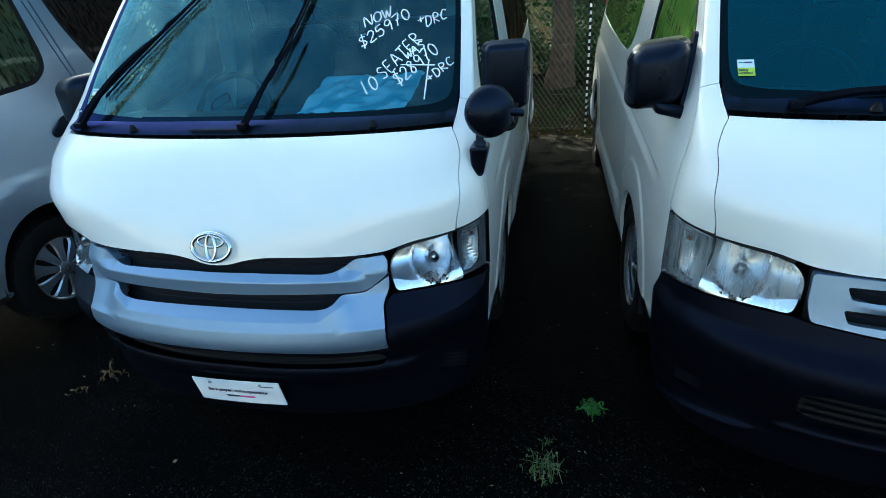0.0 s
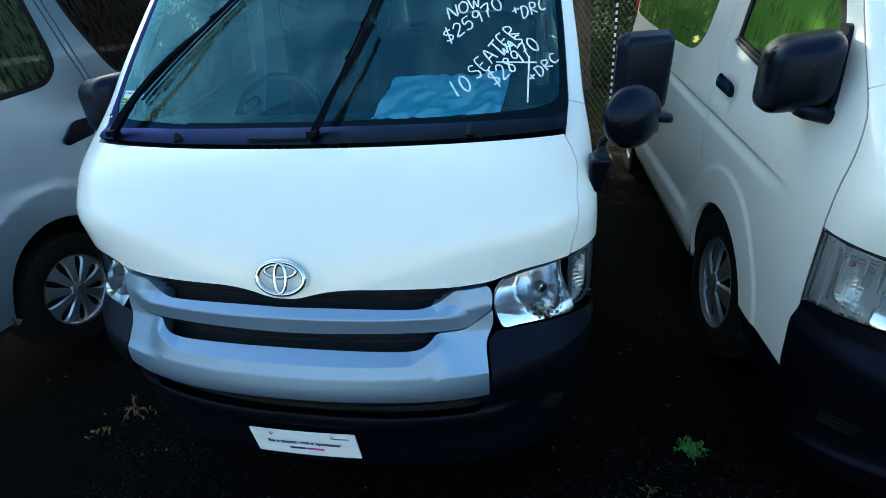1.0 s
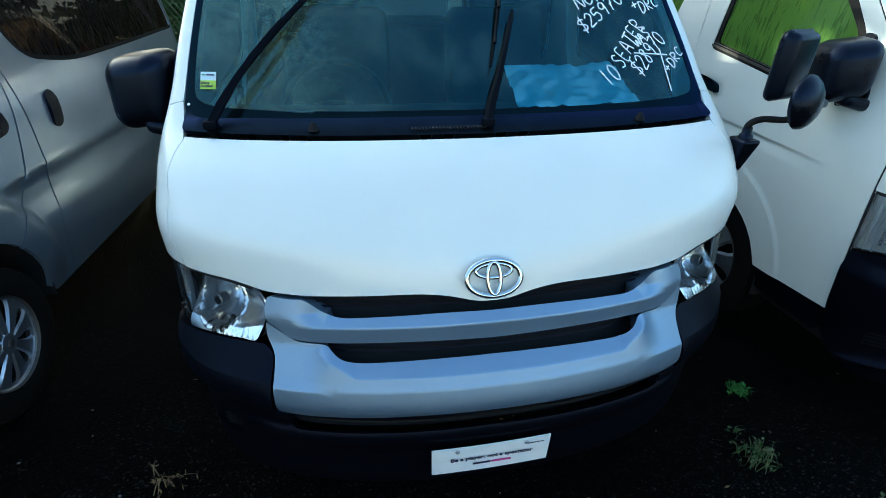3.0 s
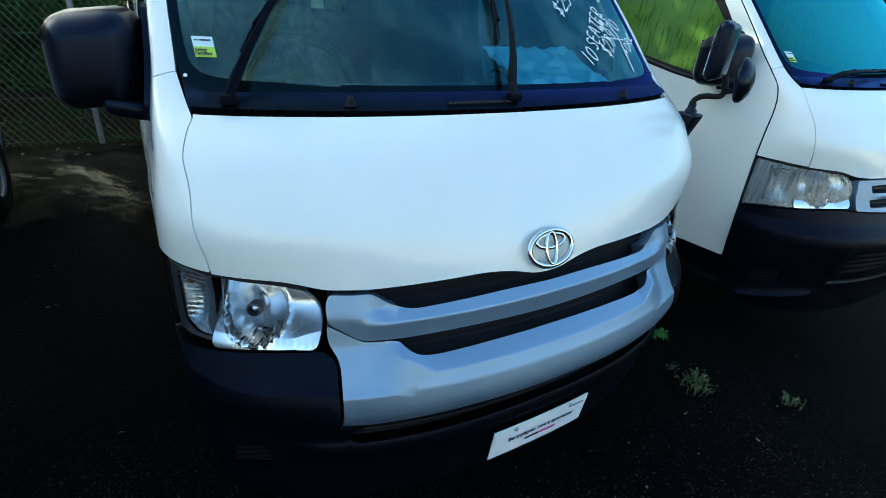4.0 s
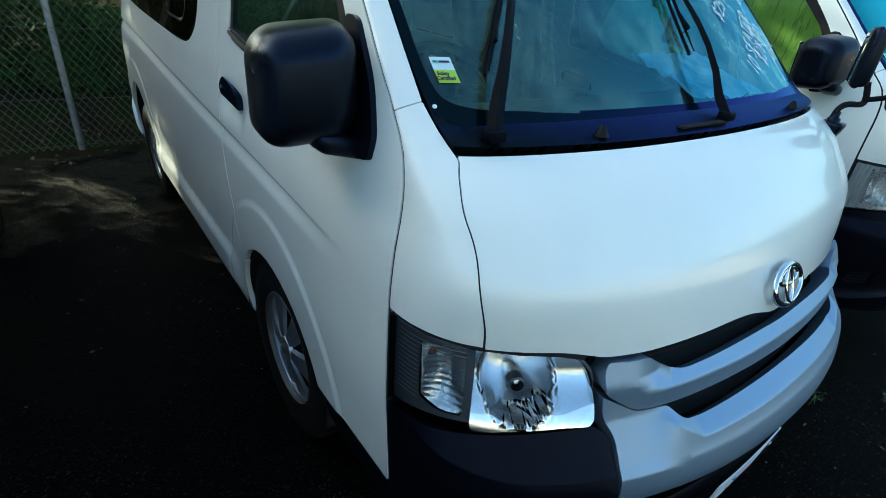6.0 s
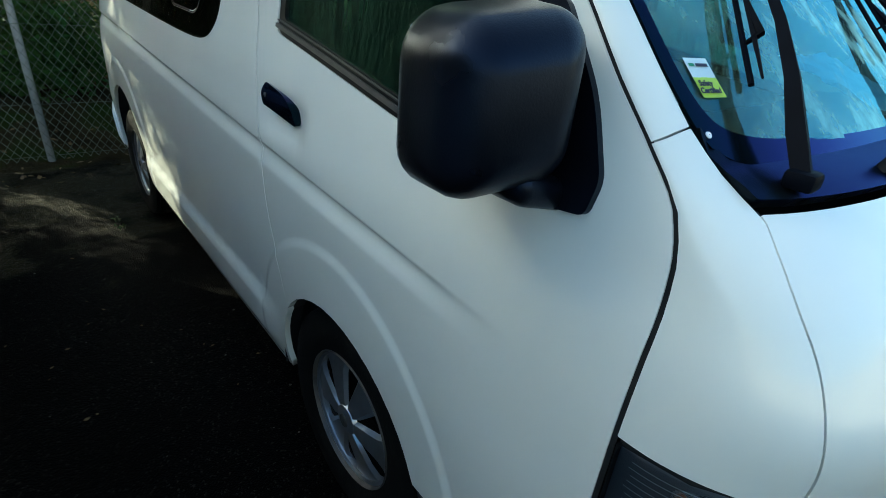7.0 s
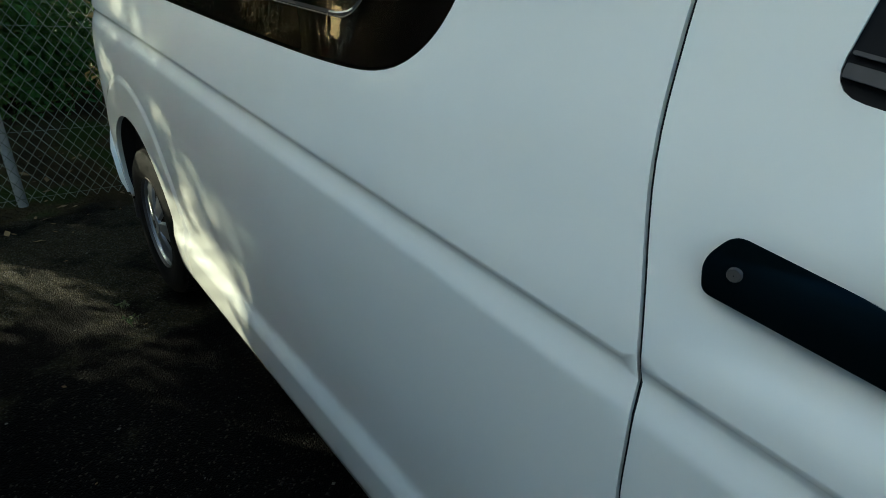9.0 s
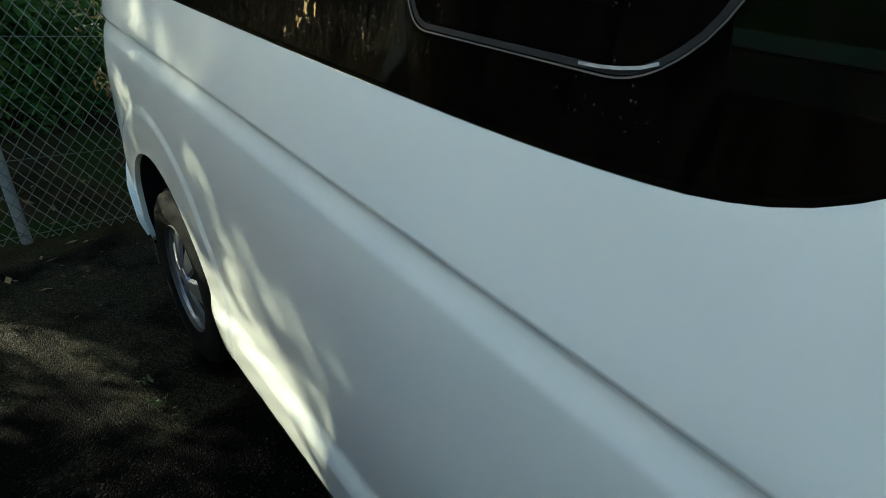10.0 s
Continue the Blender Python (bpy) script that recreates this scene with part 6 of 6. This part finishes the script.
# ---- fence ----
def build_fence():
    fence = thing("fence", "galvanised chain-link fence with round steel posts", "fence")
    y0, p, rise, top = 4.97, 0.029, 0.041, 1.85
    rows = int((top - 0.03) / rise)
    verts, faces = [], []
    cols = int(10.5 / p)
    for i in range(-cols, cols):
        x = i * p * 2
        if abs(x) > 10.5:
            continue
        zig = [(x + (p if k % 2 else 0.0), y0 + (0.004 if k % 2 else -0.004), 0.03 + k * rise) for k in range(rows + 1)]
        k0 = len(verts)
        r = 0.0017
        for a in zig:
            verts += [(a[0] - r, a[1], a[2] - r), (a[0] + r, a[1] - r, a[2]), (a[0] + r * 0.3, a[1] + r, a[2] + r)]
        for k in range(rows):
            b = k0 + 3 * k
            for j in range(3):
                faces.append((b + j, b + (j + 1) % 3, b + 3 + (j + 1) % 3, b + 3 + j))
        zig = [(x + (p if k % 2 else 2 * p), y0 + (0.004 if k % 2 else -0.004), 0.03 + k * rise) for k in range(rows + 1)]
        k0 = len(verts)
        for a in zig:
            verts += [(a[0] - r, a[1], a[2] - r), (a[0] + r, a[1] - r, a[2]), (a[0] + r * 0.3, a[1] + r, a[2] + r)]
        for k in range(rows):
            b = k0 + 3 * k
            for j in range(3):
                faces.append((b + j, b + (j + 1) % 3, b + 3 + (j + 1) % 3, b + 3 + j))
    ob = attach("chain_link_mesh", mesh_data("chain_link_mesh", verts, faces), WIRE, fence)
    ob["kind"] = "stuff"
    for z in (0.06, 0.45, 1.0, 1.85):
        part("line_wire", tube([(-10, y0 + 0.006, z), (10, y0 + 0.006, z)], 0.0016, 5), WIRE, fence)
    for x in (-6.9, -4.1, -1.24, 4.4, 7.2):
        cap = lathe([(0.029, -0.01), (0.029, 0.01), (0.02, 0.022), (0.0005, 0.026)], 14, axis="z")
        bmesh.ops.translate(cap, vec=(x, y0 + 0.035, 2.0), verts=cap.verts)
        part("post", merge(tube([(x, y0 + 0.035, -0.02), (x, y0 + 0.035, 2.0)], 0.025, 14), cap), GALVANISED, fence, smooth=50)
    return fence


build_fence()


def banded_post():
    post = thing("banded_post", "thin white post with black bands standing at the fence", "post")
    part("pole", tube([(1.455, 4.90, 0), (1.43, 4.90, 1.9)], 0.011, 10), PLATE_WHITE, post, smooth=60)
    for k in range(26):
        z = 0.04 + 0.072 * k
        x = 1.455 - 0.025 * z / 1.9
        part("band", tube([(x, 4.90, z), (x - 0.0004, 4.90, z + 0.036)], 0.0145, 10), RUBBER, post, smooth=60)


banded_post()


# ---- vegetation ----
def leaf_cloud(name, centres, count, size, mat, parent, seed=1, label=""):
    """Many small folded leaves in overlapping clumps. centres: (x, y, z, rx, ry, rz)."""
    rng = np.random.default_rng(seed)
    c = np.array(centres, float)
    vol = c[:, 3] * c[:, 4] * c[:, 5]
    pick = rng.choice(len(c), count, p=vol / vol.sum())
    d = rng.normal(size=(count, 3))
    d /= np.linalg.norm(d, axis=1, keepdims=True)
    r = rng.random(count) ** 0.45
    p = c[pick, :3] + d * c[pick, 3:] * r[:, None]
    n = rng.normal(size=(count, 3)) + (0, 0, 0.7)
    n /= np.linalg.norm(n, axis=1, keepdims=True)
    t = np.cross(n, rng.normal(size=(count, 3)))
    t /= np.linalg.norm(t, axis=1, keepdims=True)
    b = np.cross(n, t)
    s = size * (0.6 + 0.8 * rng.random(count))[:, None]
    v = np.stack((p - t * s, p + b * s * 0.42 + n * s * 0.12, p + t * s, p - b * s * 0.42 + n * s * 0.12), 1).reshape(-1, 3)
    me = bpy.data.meshes.new(name)
    me.from_pydata(v.tolist(), [], [(4 * i, 4 * i + 1, 4 * i + 2, 4 * i + 3) for i in range(count)])
    return attach(name, me, mat, parent, label)


def clumps(rng, n, lo, hi, rlo, rhi):
    lo, hi = np.array(lo), np.array(hi)
    out = []
    for _ in range(n):
        q = lo + (hi - lo) * rng.random(3)
        r = rlo + (rhi - rlo) * rng.random()
        out.append((*q, r * 1.2, r, r * 0.8))
    return out


def build_hedge():
    rng = np.random.default_rng(5)
    c = clumps(rng, 70, (-2.2, 6.4, 0.7), (9.5, 8.0, 2.6), 0.35, 0.75) + clumps(rng, 40, (-12, 6.6, 0.5), (-2.2, 8.4, 1.25), 0.35, 0.6)
    ob = leaf_cloud("hedge", c, 52000, 0.055, LEAF, None, 3)
    low = leaf_cloud("hedge", clumps(rng, 70, (-2.4, 6.9, 0.25), (9.5, 7.9, 1.0), 0.3, 0.5), 36000, 0.05, LEAF, None, 4)
    tagged(low, "low dark green shrubs at the foot of the hedge", "shrubs", kind="stuff")
    tagged(ob, "dense dark green hedge behind the fence", "hedge", kind="stuff")


def build_tree(x, y, h, spread, seed, low, leaves):
    rng = np.random.default_rng(seed)
    tree = thing("tree", "large leafy tree with a rough brown trunk behind the fence", "tree", "trees behind the fence")
    z0 = float(ground_height(np.array(x), np.array(y))) - 0.05
    pts = spline([(x, y, z0), (x + 0.03, y, z0 + 0.8), (x - 0.05, y + 0.05, z0 + 2.0), (x + 0.1, y + 0.1, h * 0.55), (x, y + 0.1, h * 0.9)], 5)
    rad = [0.19 * (1.25 if i < 2 else 1) * (1 - 0.8 * i / len(pts)) for i in range(len(pts))]
    part("trunk", tube(pts, rad, 14), BARK, tree, smooth=70)
    cs = []
    for k in range(9):
        a = 2 * math.pi * k / 9 + rng.random()
        zb = low + 0.2 + (h - low) * 0.6 * rng.random()
        end = (x + spread * 0.8 * math.cos(a), y + spread * 0.7 * math.sin(a), zb + 0.8 + rng.random() * 1.2)
        part("limb", tube(spline([(x, y, zb), (x + 0.4 * spread * math.cos(a), y + 0.35 * spread * math.sin(a), zb + 0.5), end], 4), [0.07 * (1 - 0.8 * i / 8) for i in range(9)], 7), BARK, tree, smooth=70)
        cs.append((*end, 0.9, 0.9, 0.6))
    cs += clumps(rng, 26, (x - spread, y - spread * 0.7, low + 0.5), (x + spread, y + spread * 0.7, h), 0.5, 1.0)
    leaf_cloud("crown", cs, leaves, 0.10, LEAF, tree, seed)
    # leaf clumps added in the sun's way to dapple yard and van side
    if seed == 12:
        leaf_cloud("low_branch", clumps(rng, 34, (-5.4, 6.3, 1.3), (-2.3, 7.8, 3.0), 0.10, 0.24), 3600, 0.05, LEAF, tree, 31)
        leaf_cloud("low_branch", clumps(rng, 46, (-5.6, 6.2, 0.9), (-2.6, 7.6, 1.9), 0.10, 0.24), 5200, 0.05, LEAF, tree, 32)
    return tree


build_hedge()


def far_woods():
    rng = np.random.default_rng(21)
    c = clumps(rng, 120, (-60, 24, 1.0), (60, 34, 5.5), 1.2, 2.4)
    ob = leaf_cloud("far_woods", c, 26000, 0.38, LEAF, None, 22)
    tagged(ob, "dark wood far behind the fence", "woods", kind="stuff")


far_woods()


def unseen_surround():
    """Added out of view: a plain pale wall for the hoods to reflect, and trees to both sides that close the low sky."""
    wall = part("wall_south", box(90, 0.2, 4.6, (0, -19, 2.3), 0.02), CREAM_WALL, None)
    tagged(wall, "unseen plain cream wall added to reflect as a pale band in the hoods", "wall", kind="structure")
    rng = np.random.default_rng(41)
    c = clumps(rng, 60, (-48, -30, 1.0), (-36, 24, 6.5), 1.2, 2.4) + clumps(rng, 60, (36, -30, 1.0), (48, 24, 6.5), 1.2, 2.4)
    ob = leaf_cloud("far_woods", c, 40000, 0.42, LEAF, None, 42)
    tagged(ob, "unseen dark wood added round the far sides of the yard", "woods", kind="stuff")


unseen_surround()
# crown heights are set to block the low sun from the vans
for x, y, h, s, seed, low in ((1.15, 6.55, 5.6, 2.6, 11, 2.7), (-3.4, 8.6, 7.5, 2.8, 12, 3.0), (-7.2, 8.0, 5.6, 2.8, 13, 2.8), (-11.5, 8.3, 5.8, 3.0, 14, 2.7), (5.6, 8.2, 6.0, 2.8, 15, 2.7), (9.8, 8.4, 6.0, 3.0, 16, 2.7)):
    build_tree(x, y, h, s, seed, low, 15000)


# ---- weeds and litter ----
def weed(x, y, r, h, blades, seed, mat=BLADE, label="small green weed growing in the asphalt"):
    rng = np.random.default_rng(seed)
    verts, faces = [], []
    for _ in range(blades):
        a, lean, hh = rng.random() * 2 * math.pi, rng.random(), h * (0.5 + 0.6 * rng.random())
        bx, by = r * 0.35 * rng.normal(), r * 0.35 * rng.normal()
        d = np.array([math.cos(a), math.sin(a), 0])
        s = np.array([-d[1], d[0], 0]) * 0.0016
        p0 = np.array([bx, by, 0.0])
        p1 = p0 + d * lean * r * 0.3 + np.array([0, 0, hh * 0.6])
        p2 = p0 + d * lean * r + np.array([0, 0, hh * (1 - 0.35 * lean)])
        k = len(verts)
        verts += [p0 - s, p0 + s, p1 + s * 1.4, p1 - s * 1.4, p2]
        faces += [(k, k + 1, k + 2, k + 3), (k + 3, k + 2, k + 4)]
        for _ in range(3):
            q = p1 + (p2 - p1) * rng.random()
            e, g = rng.normal(size=3) * 0.0045, rng.normal(size=3) * 0.003
            k = len(verts)
            verts += [q, q + e + g, q + 2 * e, q + e - g]
            faces.append((k, k + 1, k + 2, k + 3))
    ob = attach("weed", mesh_data("weed", verts, faces, smooth=False), mat, None)
    ob.location = (x, y, 0)
    tagged(ob, label, "weed", "weeds in the asphalt")


weed(1.09, 0.055, 0.075, 0.075, 56, 1, label="tufted grey-green weed growing in the asphalt")
weed(1.284, 0.396, 0.042, 0.022, 110, 2, CLOVER, label="low bright green clover weed in the asphalt")
weed(1.395, -0.208, 0.05, 0.045, 24, 3, label="sparse yellow-green weed in the asphalt")
weed(1.10, 0.19, 0.02, 0.03, 8, 4)
weed(-1.08, 0.30, 0.08, 0.05, 18, 5, DRY, label="straggling dark weed at the tyre")
weed(-1.12, 0.18, 0.05, 0.03, 8, 6, DRY)
weed(-1.035, 3.59, 0.03, 0.05, 10, 7, label="bright green seedling in the asphalt")
weed(-1.037, 3.45, 0.03, 0.04, 8, 8, label="bright green seedling in the asphalt")


def litter():
    """Fallen leaves and grit, thickest by the fence."""
    rng = np.random.default_rng(9)
    n = 900
    y = np.where(rng.random(n) < 0.65, 4.9 + 1.4 * rng.random(n) ** 1.0 - 0.45, -1.0 + 5.6 * rng.random(n))
    x = -4 + 8 * rng.random(n)
    z = ground_height(x, y) + 0.006
    a = rng.random(n) * 2 * math.pi
    s = np.where(y > 4.4, 0.022, 0.008) * (0.5 + rng.random(n))
    t = np.stack((np.cos(a), np.sin(a), rng.normal(size=n) * 0.25), -1) * s[:, None]
    b = np.stack((-np.sin(a), np.cos(a), rng.normal(size=n) * 0.25), -1) * s[:, None] * 0.5
    p = np.stack((x, y, z), -1)
    v = np.stack((p - t, p + b, p + t, p - b), 1).reshape(-1, 3)
    me = bpy.data.meshes.new("leaf_litter")
    me.from_pydata(v.tolist(), [], [(4 * i, 4 * i + 1, 4 * i + 2, 4 * i + 3) for i in range(n)])
    ob = attach("leaf_litter", me, DRY, None)
    tagged(ob, "scattered dry brown leaves on the ground", "leaves", kind="stuff")


litter()


def grit():
    """Loose pale chips and bits of leaf on the asphalt."""
    rng = np.random.default_rng(17)
    n = 420
    p = np.stack((-3.2 + 6.4 * rng.random(n), -1.6 + 6.3 * rng.random(n), np.full(n, 0.003)), -1)
    s = 0.0025 + 0.004 * rng.random(n) ** 3
    verts, faces = [], []
    for q, r in zip(p, s):
        k = len(verts)
        a = rng.random() * 6.28
        verts += [q + r * np.array([math.cos(a + i * 1.57) * (1 + 0.5 * rng.random()), math.sin(a + i * 1.57), 0]) for i in range(4)] + [q + (0, 0, r)]
        faces += [(k + i, k + (i + 1) % 4, k + 4) for i in range(4)]
    ob = attach("loose_grit", mesh_data("loose_grit", verts, faces, smooth=False), GRIT, None)
    tagged(ob, "loose pale stone chips on the asphalt", "grit", kind="stuff")


GRIT = material("pale_chip", (0.16, 0.155, 0.145), rough=0.8, var=0.6, scale=5)
grit()
